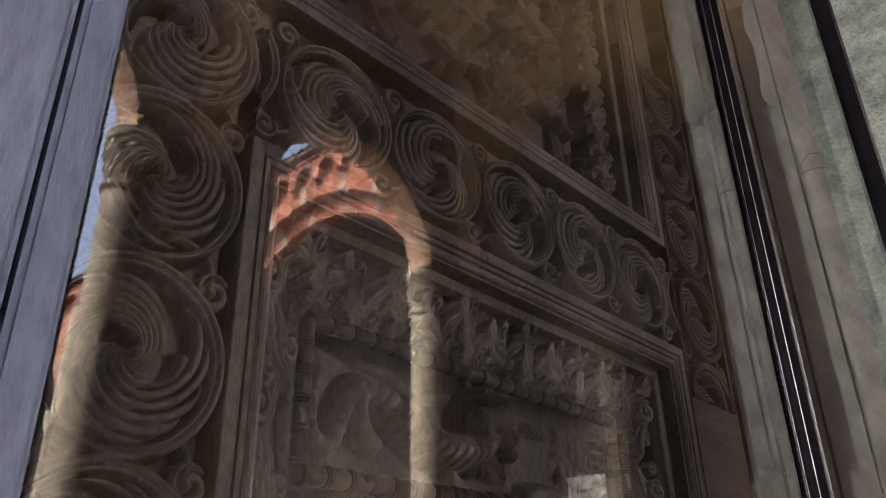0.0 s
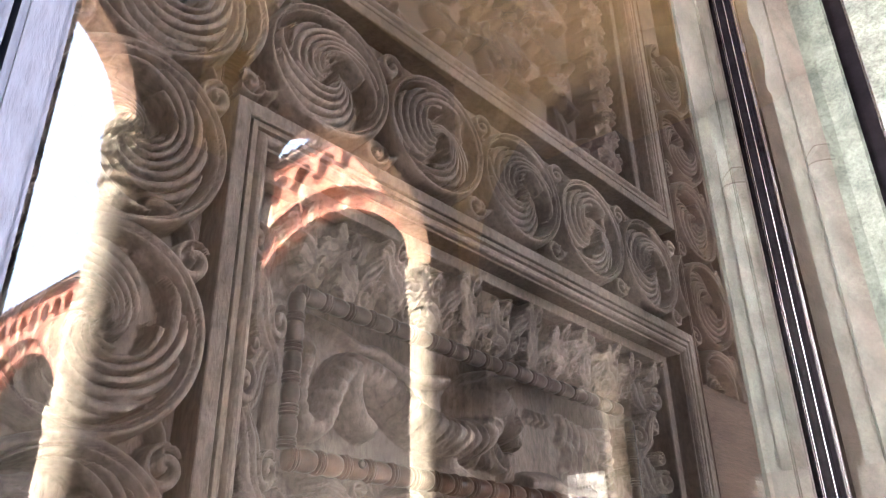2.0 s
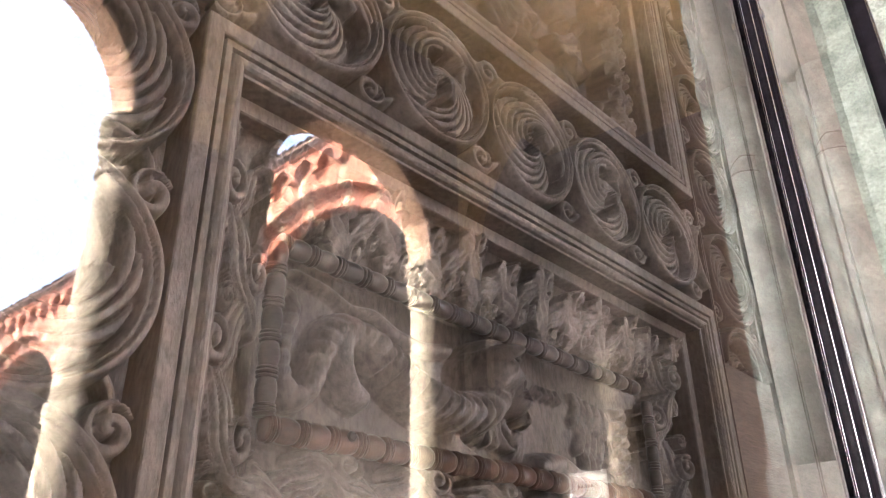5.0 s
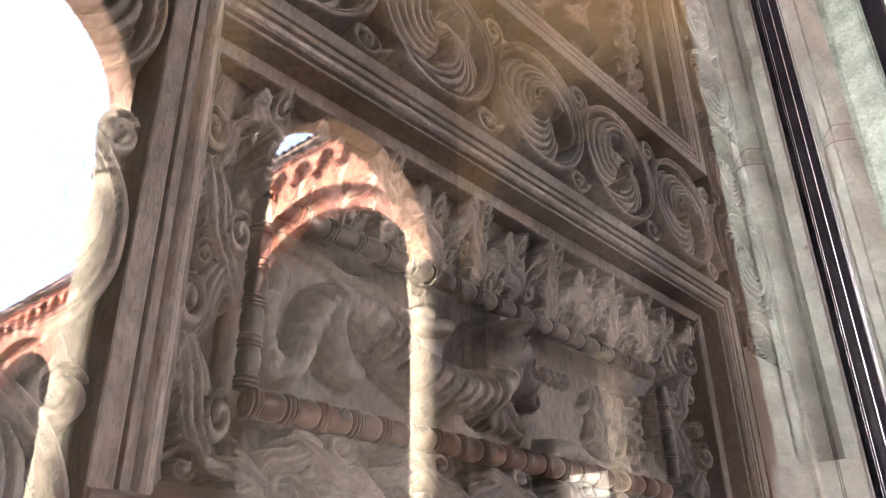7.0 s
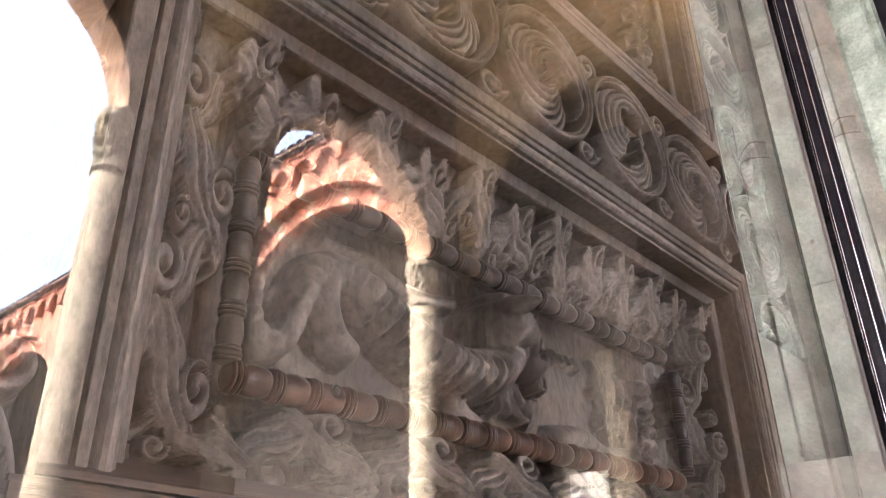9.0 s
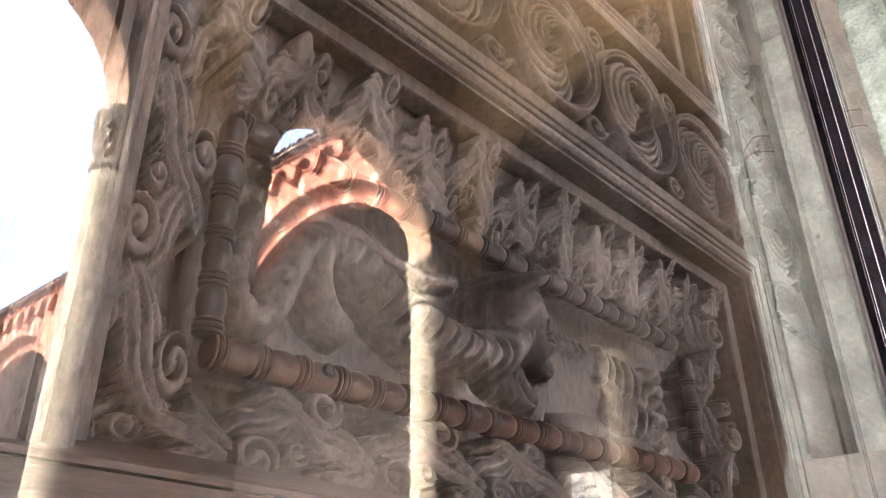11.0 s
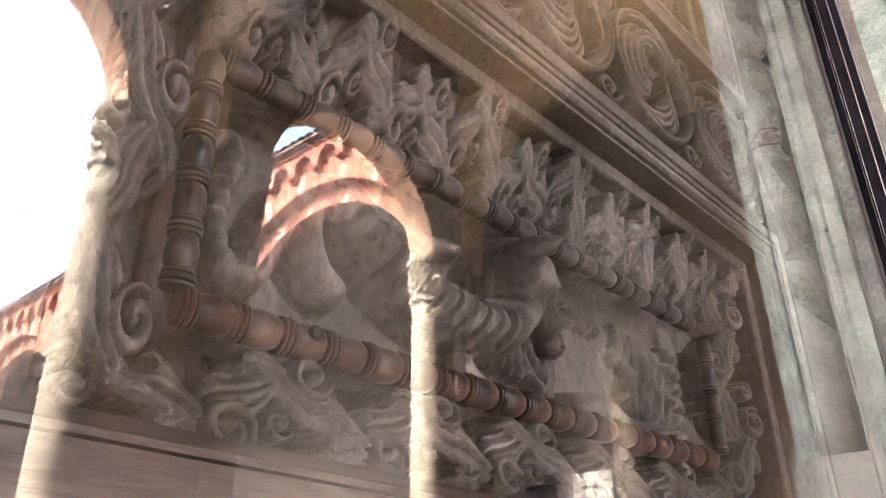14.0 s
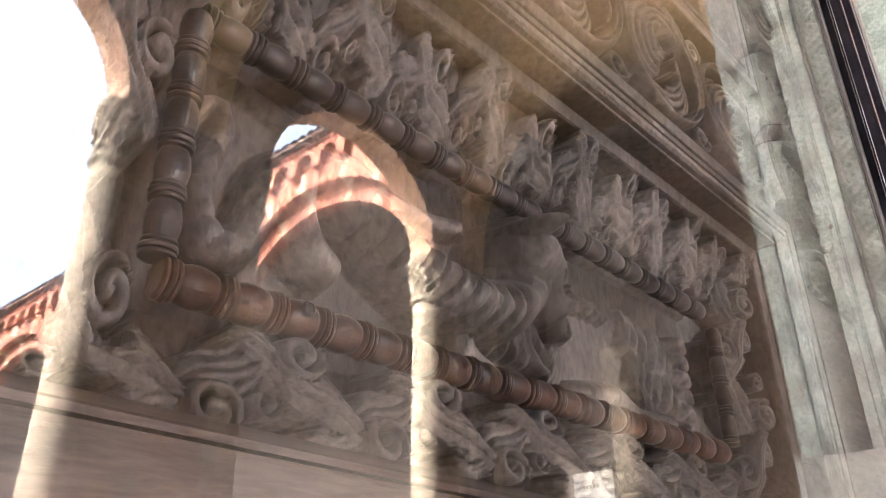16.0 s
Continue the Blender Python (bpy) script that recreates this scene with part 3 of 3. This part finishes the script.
    # hairline cracks and pegs on the stile edge
    for z in (1.70, 1.83, 1.957):
        bm = bmesh.new()
        lathe(bm, lambda u, w, zz2, z=z: D(0.3385 + u, -0.0045 + zz2, z + w), 0, 0, [(0.0028, -0.004), (0.0026, 0.0), (0.001, 0.0006)], 8)
        part("peg", bm, M_DARK, door)
    return door


door = carved_door()


def plain_leaf():
    """The other leaf, seen only at a glancing angle: planks and a bead."""
    leaf = base("door_2", D(1.9, -0.1, 0.1), "second wooden door leaf of upright planks, shade in its colour", "door", kind="structure")
    # the shade this leaf stands in is painted by the darker wood
    for i in range(8):
        boxes("plank", D, [(1.325 + 0.157 * i, 1.479 + 0.157 * i, -0.135, -0.085 - 0.004 * (i % 2), 0.1, 4.2)], M_WOODD, leaf, bevel=0.003)
    boxes("meeting_bead", D, [(1.318, 1.352, -0.084, -0.02, 0.1, 4.2)], M_WOODD, leaf, bevel=0.008)
    return leaf


plain_leaf()

# ---- glazed screen in front of the door ----
post = base("frame_post", B(0.05, 0.1, 0), "weathered post of the glazed screen, skylight blue in its colour", "post", kind="structure")
boxes("post_body", B, [(-0.10, 0.121, -0.02, 0.122, 0, 4.2)], M_POST, post, bevel=0.006)
boxes("post_bead", B, [(0.1255, 0.1515, -0.02, 0.114, 0, 4.2)], M_POST, post, bevel=0.004)
boxes("side_board", B, [(-0.62, -0.10, -0.05, 0.10, 0, 4.2)], M_POST, post, bevel=0.004)
GX = -0.42


def pane(name, p0, p1, z0, z1, parent):
    """A sheet of glass from p0 to p1 (x, y); the mirroring face looks to the courtyard."""
    a, b = Vector((*p0, 0)), Vector((*p1, 0))
    n = Vector(((b - a).y, -(b - a).x, 0)).normalized()
    bm = bmesh.new()
    q = [a, b, b - n * 0.006, a - n * 0.006]
    lo = [bm.verts.new((v.x, v.y, z0)) for v in q]
    hi = [bm.verts.new((v.x, v.y, z1)) for v in q]
    front = bm.faces.new((lo[0], lo[1], hi[1], hi[0]))
    rest = [bm.faces.new(f) for f in ((lo[1], lo[2], hi[2], hi[1]), (lo[2], lo[3], hi[3], hi[2]), (lo[3], lo[0], hi[0], hi[3]), tuple(reversed(lo)), tuple(hi))]
    for f in rest:
        f.material_index = 1
    me = bpy.data.meshes.new(name)
    bm.to_mesh(me)
    bm.free()
    ob = link(name, me, [M_GLASS, M_CLEAR], parent, "clear glass with strong reflections")
    ob.visible_shadow = False
    return ob


LEAN_BAR = 0.012  # the old frame leans a little


def frame_bars(parent, at, ang, items):
    """Upright bars of a metal frame; items (across0, across1, out0, out1, material) in the leaf's own axes."""
    c, s = math.cos(ang), math.sin(ang)
    F = lambda u, w, z: Vector((at[0] + w * c + u * s, at[1] - w * s + u * c + LEAN_BAR * (z - 2.25), z))
    for u0, u1, w0, w1, m in items:
        boxes("stile" if m is M_BLACK else "edge_strip", F, [(u0, u1, w0, w1, 0.02, 4.2)], m, parent, bevel=0.0022 if m is M_BLACK else 0.0009)
    return F


leaf1 = base("glass_door", (GX, 0.75, 0), "tall glass leaf in a slim black metal frame", "glass door", group="glazed screen")
pane("pane", (GX, 0.152), (GX, 1.354), 0.1, 4.15, leaf1)
frame_bars(leaf1, (GX, 1.352), 0.0, [(-0.0012, 0.0, 0.001, 0.0022, M_STEEL), (0.0005, 0.008, -0.012, 0.002, M_BLACK)])
A2 = radians(5.0)
leaf2 = base("glass_door", (GX + 0.05, 1.8, 0), "glass leaf standing slightly ajar, black metal frame", "glass door", group="glazed screen")
F2 = frame_bars(leaf2, (GX + 0.004, 1.3612), A2, [(0.0, 0.010, -0.014, 0.010, M_BLACK), (-0.0003, 0.0013, 0.0105, 0.0124, M_STEEL), (0.0102, 0.0178, -0.014, 0.012, M_BLACK), (0.0182, 0.0285, -0.014, 0.018, M_BLACK), (0.0288, 0.0304, 0.0185, 0.0206, M_STEEL)])
e0, e1 = F2(0.033, 0.008, 2.25), F2(0.87, 0.008, 2.25)
pane("pane", (e0.x, e0.y), (e1.x, e1.y), 0.1, 4.15, leaf2)
frame_bars(leaf2, (e1.x, e1.y), A2, [(0.0, 0.020, -0.02, 0.03, M_BLACK), (0.0205, 0.0235, -0.01, 0.034, M_STEEL), (0.024, 0.045, -0.02, 0.028, M_BLACK)])
for z in (2.66,):
    bm = bmesh.new()
    box(bm, lambda u, w, zz: Vector((GX + 0.030 + w, 1.388 + u, z + zz)), -0.002, 0.004, -0.008, 0.002, -0.010, 0.010, 0.001)
    part("latch", bm, M_STEEL, leaf2, "small steel latch")

# ---- stone jamb of the portal ----
jamb = base("portal_jamb", B(3.3, 0.3, 0), "grey-green carved stone jamb with shafts and interlace", "portal", kind="structure")
boxes("inner_face", B, [(3.12, 3.36, -0.3, 0.262, 0, 5.19)], M_STONE, jamb, bevel=0.006)
boxes("interlace_back", B, [(3.17, 3.36, 0.264, 0.372, 0, 5.19)], M_STONE, jamb, bevel=0.003)
T = np.arange(2.0, 4.6, 0.003)
S = np.linspace(0.268, 0.370, 56)
ww, zz = np.meshgrid(S, T, indexing="ij")
t = (ww - 0.318) / 0.05
h = np.zeros_like(ww)
for k in range(4):
    c = 0.72 * np.sin(2 * np.pi * zz / 0.17 + k * np.pi / 2)
    d = np.abs(t - c) / np.sqrt(1 + (0.72 * 2 * np.pi / 0.17 * 0.05 * np.cos(2 * np.pi * zz / 0.17 + k * np.pi / 2)) ** 2)
    over = 0.8 + 0.2 * np.sin(4 * np.pi * zz / 0.17 + k * np.pi / 2)
    h = np.maximum(h, bumpy(d, 0.17) * over * (1 - 0.35 * bumpy(d, 0.05)))
h = np.maximum(h, 0.9 * bumpy(np.abs(t) - 0.98, 0.08))
f0 = lambda u, w, z: B(w, u, z)
field("interlace", f0, S, T, 3.178 - 0.040 * h, M_STONE, jamb, "carved interlace strip")
boxes("pilaster", B, [(3.158, 3.36, 0.376, 0.487, 2.732, 3.884), (3.158, 3.36, 0.376, 0.487, 3.888, 5.19), (3.158, 3.36, 0.376, 0.487, 2.092, 2.728)], M_STONE, jamb, bevel=0.004)
# raised dark block whose colour stands for the shade inside the hole
bm = bmesh.new()
box(bm, B, 3.153, 3.36, 0.432, 0.447, 2.895, 2.915, 0.004)
part("dowel_hole", bm, M_DARK, jamb, "dowel hole, its shade drawn as a dark block")
boxes("outer_face", B, [(3.235, 3.36, 0.49, 0.737, 2.092, 5.19)], M_STONE, jamb, bevel=0.004)
bm = bmesh.new()
lathe(bm, B, 3.235, 0.578, [(0.080, 2.095), (0.083, 2.5), (0.084, 3.2), (0.083, 3.815)], 40, lambda a, z: 0.008 * math.sin(7 * z + 2 * a) + 0.006 * math.sin(23 * z + a))
part("shaft", bm, M_STONE, jamb, "worn engaged shaft", smooth=True)
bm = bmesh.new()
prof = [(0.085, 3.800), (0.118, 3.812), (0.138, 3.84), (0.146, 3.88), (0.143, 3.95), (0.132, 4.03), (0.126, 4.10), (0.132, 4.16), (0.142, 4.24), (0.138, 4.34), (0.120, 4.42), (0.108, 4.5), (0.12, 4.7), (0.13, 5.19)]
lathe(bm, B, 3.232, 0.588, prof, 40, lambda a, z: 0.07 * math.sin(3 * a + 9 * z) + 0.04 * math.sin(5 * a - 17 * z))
# darker stone than the shaft: colour holds both grime and the capital's shade
part("capital", bm, M_STONE_D, jamb, "swelling carved capital, grime and shade in its dark stone", smooth=True)
# inset repair on the shaft, and cracks whose shade is drawn as dark strips
def on_shaft(w, z, proud=0.0):
    return B(3.235 - math.sqrt(max(0.0, 0.0835 ** 2 - (w - 0.578) ** 2)) - proud, w, z)


bm = bmesh.new()
cells = [[bm.verts.new(on_shaft(0.525 + 0.011 * i, 3.335 + 0.012 * (i / 10) ** 2 + k * (0.075 - 0.0055 * i) + 0.02 * (1 - i / 10), 0.0045)) for k in (0, 1)] for i in range(11)]
for a, b in zip(cells, cells[1:]):
    bm.faces.new((a[0], a[1], b[1], b[0]))
bmesh.ops.solidify(bm, geom=list(bm.faces), thickness=0.004)
part("repair_patch", bm, M_STONE_D, jamb, "small inset stone repair")
for pts in ([(0.645, 3.566), (0.650, 3.45), (0.655, 3.39)], [(0.654, 3.36), (0.648, 3.28), (0.640, 3.20), (0.646, 3.175)], [(0.520, 3.335), (0.57, 3.345), (0.652, 3.362)], [(0.522, 3.412), (0.58, 3.425), (0.650, 3.385)]):
    bm = bmesh.new()
    strip = []
    for (w0, z0), (w1, z1) in zip(pts, pts[1:]):
        for k in range(5):
            f = k / 4
            strip.append((w0 + (w1 - w0) * f, z0 + (z1 - z0) * f))
    flat = abs(pts[0][0] - pts[-1][0]) > 0.05
    dw, dz = (0.0, 0.0035) if flat else (0.0035, 0.0)
    rows = [(bm.verts.new(on_shaft(w - dw, z - dz, 0.006)), bm.verts.new(on_shaft(w + dw, z + dz, 0.006))) for w, z in strip]
    for a, b in zip(rows, rows[1:]):
        bm.faces.new((a[0], a[1], b[1], b[0]))
    bmesh.ops.remove_doubles(bm, verts=bm.verts, dist=0.0001)
    part("crack", bm, M_DARK, jamb, "crack, its shade drawn as a dark strip")
# twisted cord on the shaft's edge
bm = bmesh.new()
z = 2.12
while z < 3.36:
    box(bm, lambda u, w, q, z=z: B(3.192 + u, 0.660 + w + 0.25 * q, z + q), -0.012, 0.012, -0.007, 0.007, -0.007, 0.007, 0.003)
    z += 0.0165
part("cord", bm, M_STONE, jamb, "twisted cord moulding")
boxes("base_block", B, [(3.14, 3.36, 0.374, 0.74, 1.2, 2.088), (3.10, 3.36, 0.30, 0.78, 0, 1.198)], M_STONE_D, jamb, "darker stone base block", bevel=0.008)
jamb2 = base("portal_jamb", B(-0.7, 0.3, 0), "plain grey stone jamb of the portal", "portal", kind="structure")
boxes("pilaster", B, [(-0.76, -0.60, -0.3, 0.3, 0, 5.19), (-0.80, -0.66, 0.303, 0.74, 0, 5.19)], M_STONE, jamb2, bevel=0.006)
tagged(boxes("portal_lintel", B, [(-0.6, 3.12, -0.3, 0.14, 4.22, 5.18)], M_STONE, None, bevel=0.01), "stone lintel over the door", "lintel", kind="structure")


# ---- arcades ----
def arched_wall(F, s0, s1, zt, centres, r, spring, d0, d1, seg=28, inset=0.0, foot=0.0):
    """A wall from s0 to s1, up to zt, between depths d0 and d1, pierced by round arches; F(s, d, z)."""
    bm = bmesh.new()
    edges = [s0]
    for c in centres:
        edges += [c - r, c + r]
    edges.append(s1)
    for a, b in zip(edges[0::2], edges[1::2]):
        if inset:
            box(bm, F, a, b, d0, d1, spring, zt)
            box(bm, F, a + inset, b, d0 + 0.03, d1 - 0.05, 0, spring - 0.002)
        else:
            box(bm, F, a, b, d0, d1, foot, zt)
    for c in centres:
        pts = [(c - r * math.cos(math.pi * i / seg), spring + r * math.sin(math.pi * i / seg)) for i in range(seg + 1)]
        for (x0, y0), (x1, y1) in zip(pts, pts[1:]):
            v = [[bm.verts.new(F(x, d, y)) for x, y in ((x0, y0), (x1, y1), (x1, zt), (x0, zt))] for d in (d0, d1)]
            bm.faces.new(v[0])
            bm.faces.new(list(reversed(v[1])))
            bm.faces.new((v[0][0], v[0][1], v[1][1], v[1][0]))
            bm.faces.new((v[0][2], v[0][3], v[1][3], v[1][2]))
    return bm


def soffit_ring(name, F, c, r, spring, d0, d1, n, mats, parent, thick=0.28, gap=0.008, least=-99.0):
    """Separate wedge stones round an arch."""
    for i in range(n):
        a0, a1 = math.pi * i / n + gap / r, math.pi * (i + 1) / n - gap / r
        if c - (r + thick) * math.cos(a0) < least:
            continue
        bm = bmesh.new()
        v = []
        for d in (d0, d1):
            for a, rr in ((a0, r), (a1, r), (a1, r + thick), (a0, r + thick)):
                v.append(bm.verts.new(F(c - rr * math.cos(a), d, spring + rr * math.sin(a))))
        for q in ((0, 1, 2, 3), (7, 6, 5, 4), (0, 4, 5, 1), (1, 5, 6, 2), (2, 6, 7, 3), (3, 7, 4, 0)):
            bm.faces.new([v[k] for k in q])
        part(name, bm, mats(i), parent)


def capital_prof(r, z0, z1):
    h = z1 - z0
    return [(r * 1.0, z0 - 0.06), (r * 1.16, z0 - 0.04), (r * 1.16, z0), (r * 1.02, z0 + 0.02), (r * 1.08, z0 + 0.25 * h), (r * 1.2, z0 + 0.5 * h), (r * 1.12, z0 + 0.55 * h),
            (r * 1.24, z0 + 0.8 * h), (r * 1.34, z0 + 0.86 * h), (r * 1.34, z1)]


def column(name, F, s, d, r, z0, z1, mat, label, cap=0.6):
    c = base(name, F(s, d, 0), label, "column", group="portico columns")
    bm = bmesh.new()
    prof = [(r * 1.5, 0), (r * 1.5, 0.2), (r * 1.25, 0.24), (r * 1.3, 0.32), (r * 1.05, 0.38)]
    z = 0.6
    while z < z1 - cap - 0.1:
        prof += [(r, z), (r, z + 0.2), (r, z + 0.4)]
        z += 0.635
    prof.append((r, z1 - cap - 0.05))
    prof = [p for p in prof if p[1] <= z1 - cap - 0.05]
    lathe(bm, F, s, d, prof, 28, lambda a, z: 0.004 * math.sin(2.3 * z + 2 * a))
    part("shaft", bm, mat, c, smooth=True)
    bm = bmesh.new()
    cp = []
    n = 16
    z0 = z1 - cap
    base_prof = capital_prof(r, z0, z1)
    for (r0, q0), (r1, q1) in zip(base_prof, base_prof[1:]):
        for k in range(3):
            cp.append((r0 + (r1 - r0) * k / 3, q0 + (q1 - q0) * k / 3))
    cp.append(base_prof[-1])
    lathe(bm, F, s, d, cp, 48, lambda a, z: (0.10 * math.sin(8 * a + 26 * z) * math.sin(17 * z) + 0.06 * math.sin(13 * a - 40 * z)) * (1 if z0 + 0.05 < z < z1 - 0.1 else 0))
    part("capital", bm, mat, c, "carved leafy capital")
    return c


BAY, R1, SPR = 4.51, 1.43, 6.09
CENTRES = [5.97 - 4 * BAY + BAY * k for k in range(5)]
arc = base("arcade", B(3, 6.2, 0), "portico arcade of stone and brick piers and round arches", "arcade", kind="structure")
FA = lambda s, d, z: B(s, d, z)
bm = arched_wall(FA, -13.8, 8.0, 9.6, CENTRES, R1, SPR, 6.0, 6.42, inset=0.20)
part("arcade_wall", bm, M_PLASTER, arc)
for c in CENTRES:
    near = c > 0
    if near:
        soffit_ring("voussoir", FA, c, R1 - 0.022, SPR, 6.005, 6.43, 22, lambda i: M_ARCHSTONE, arc, 0.020, 0.004)
    column("column", FA, c + R1 + 0.09, 6.21, 0.21, 0, SPR, M_PALE, "pale weathered stone column with carved capital")
    column("column", FA, c - R1 - 0.19, 6.0, 0.16, 0, SPR, M_PALE, "pale weathered stone column with carved capital")
# slender shafts on the corner pier and beyond
for s, d, r in ((7.83, 5.98, 0.030), (8.11, 5.98, 0.050), (8.64, 5.98, 0.055)):
    c = base("colonnette", B(s, d, 0), "slender pale stone shaft of the corner pier", "column", group="slender shafts")
    bm = bmesh.new()
    lathe(bm, B, s, d, [(r * 1.3, 0), (r * 1.3, 0.3), (r, 0.35), (r, 5.9), (r * 1.5, 6.1), (r * 1.5, 6.3)], 16)
    part("shaft_body", bm, M_PALE, c, smooth=True)
corner = base("corner_pier", B(8.5, 6.5, 0), "compound pier at the corner of the portico, shade in its colour", "pier", kind="structure")
# darkened plaster: the pier's shade is painted in
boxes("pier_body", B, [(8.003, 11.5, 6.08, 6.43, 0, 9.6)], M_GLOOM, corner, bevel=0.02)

# inner column, pier and notice at the far end of the portico
column("column", B, 9.2, 4.345, 0.19, 0, 4.80, M_PALE, "pale stone column inside the portico")
pier = base("end_pier", B(9.9, 4.9, 0), "stone pier at the end of the portico", "pier", kind="structure")
# same darkened plaster, painted shade that sets off the pale column
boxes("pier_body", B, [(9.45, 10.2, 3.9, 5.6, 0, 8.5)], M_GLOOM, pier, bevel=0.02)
notice = base("notice", B(9.43, 5.1, 3.1), "white paper notice with a faint line of writing", "notice")
boxes("sheet", B, [(9.428, 9.448, 4.74, 5.32, 2.6, 3.36)], M_PAPER, notice, bevel=0.002)
boxes("writing", B, [(9.424, 9.427, 4.95 + 0.05 * i, 4.985 + 0.05 * i, 3.15, 3.19) for i in range(5)], M_INK, notice, bevel=0.0)

# vault of the portico with cross ribs
bm = bmesh.new()
box(bm, B, -13.8, 11.8, -0.3, 6.42, 9.6, 9.9)
tagged(part("ceiling", bm, M_VAULT), "plastered ceiling of the portico", "ceiling", kind="structure")
for k, u in enumerate([CENTRES[i] + BAY / 2 for i in range(1, 5)]):
    bm = arched_wall(lambda s, d, z: B(d, s, z), 0.72, 6.0, 9.6, [3.36], 2.6, 6.3, u - 0.22, u + 0.22, foot=6.15)
    tagged(part("vault_rib", bm, M_VAULT), "broad transverse arch under the portico ceiling", "arch", group="transverse arches", kind="structure")

# ---- sunlit side wing across the courtyard ----
wing = base("wing", B(7.8, 18, 0), "sunlit red brick wing with arcade, corbel table and tiled roof", "building")
WU, WC, WR, WS = 7.60, 8.96, 2.5, 5.6
FW = lambda s, d, z: B(WU + d, s, z)
cent = [WC + 5.77 * k for k in range(5)]
part("wall", arched_wall(FW, 6.43, 38.0, 9.14, cent, WR + 0.34, WS, 0.0, 0.22), M_BRICK, wing)
part("inner_order", arched_wall(FW, 6.43, 38.0, 9.13, cent, WR, WS, 0.221, 0.42), M_BRICK, wing)
# shade inside the wing is put into the dark colour of these two
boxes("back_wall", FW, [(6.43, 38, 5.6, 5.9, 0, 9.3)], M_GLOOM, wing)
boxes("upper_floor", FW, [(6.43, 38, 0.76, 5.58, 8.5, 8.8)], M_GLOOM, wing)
white = lambda i: M_WHITEV if (i * 7919) % 11 in (1, 6) else M_BRICKV
for c in cent[:3]:
    soffit_ring("voussoir", FW, c, WR + 0.32, WS, -0.03, 0.20, 52, white, wing, 0.36, 0.006, 6.44)
    soffit_ring("voussoir", FW, c, WR - 0.02, WS, 0.19, 0.43, 52, white, wing, 0.30, 0.006, 6.44)
# corbel table
me_arch = None
step = 0.62
for k in range(50):
    s = 6.6 + step * k
    if me_arch is None:
        bm = arched_wall(lambda a, d, z: AX_W * a + AX_U * d + Vector((0, 0, z)), -step / 2, step / 2, 0.42, [0.0], 0.215, 0.12, -0.16, 0.0, 10)
        bmesh.ops.recalc_face_normals(bm, faces=bm.faces)
        me_arch = bpy.data.meshes.new("corbel_arch")
        bm.to_mesh(me_arch)
        bm.free()
        me_arch.materials.append(M_BRICKV)
    ob = new("corbel_arch", me_arch)
    ob.parent = wing
    ob.location = B(WU, s, 8.72) - Vector(wing.location)
boxes("cornice", FW, [(6.43, 38, -0.20, 0.2, 9.143, 9.20)], M_BRICKV, wing, bevel=0.01)
boxes("eave_board", FW, [(6.43, 38, -0.24, 0.2, 9.203, 9.245)], M_TIMBER, wing, "dark timber eave")
bm = bmesh.new()
box(bm, lambda s, d, z: FW(s, d, z + 0.42 * (d + 0.30)), 6.43, 38, -0.30, 5.9, 9.25, 9.30)
roof = part("roof", bm, M_TILE, wing, "dark clay tile roof")
bm = bmesh.new()
for k in range(140):
    s = 6.5 + 0.225 * k
    for i in range(6):
        a0, a1 = math.pi * i / 6, math.pi * (i + 1) / 6
        v = [bm.verts.new(FW(s + 0.09 * math.cos(a), d, 9.30 + 0.06 * math.sin(a) + 0.42 * (d + 0.30))) for d in (-0.35, 4.8) for a in (a0, a1)]
        bm.faces.new((v[0], v[1], v[3], v[2]))
tagged(part("tile_rows", bm, M_TILE, roof), "rows of half-round tiles", kind="stuff")
for k in range(4):
    s = WC + 5.77 * (k + 0.5)
    bm = bmesh.new()
    lathe(bm, FW, s, -0.02, [(0.2, 0), (0.2, 0.3), (0.14, 0.36), (0.14, 5.6), (0.2, 5.75), (0.22, 6.1), (0.12, 6.12), (0.12, 8.72)], 18)
    part("half_column", bm, M_PALE, wing, "pale stone half column", smooth=True)
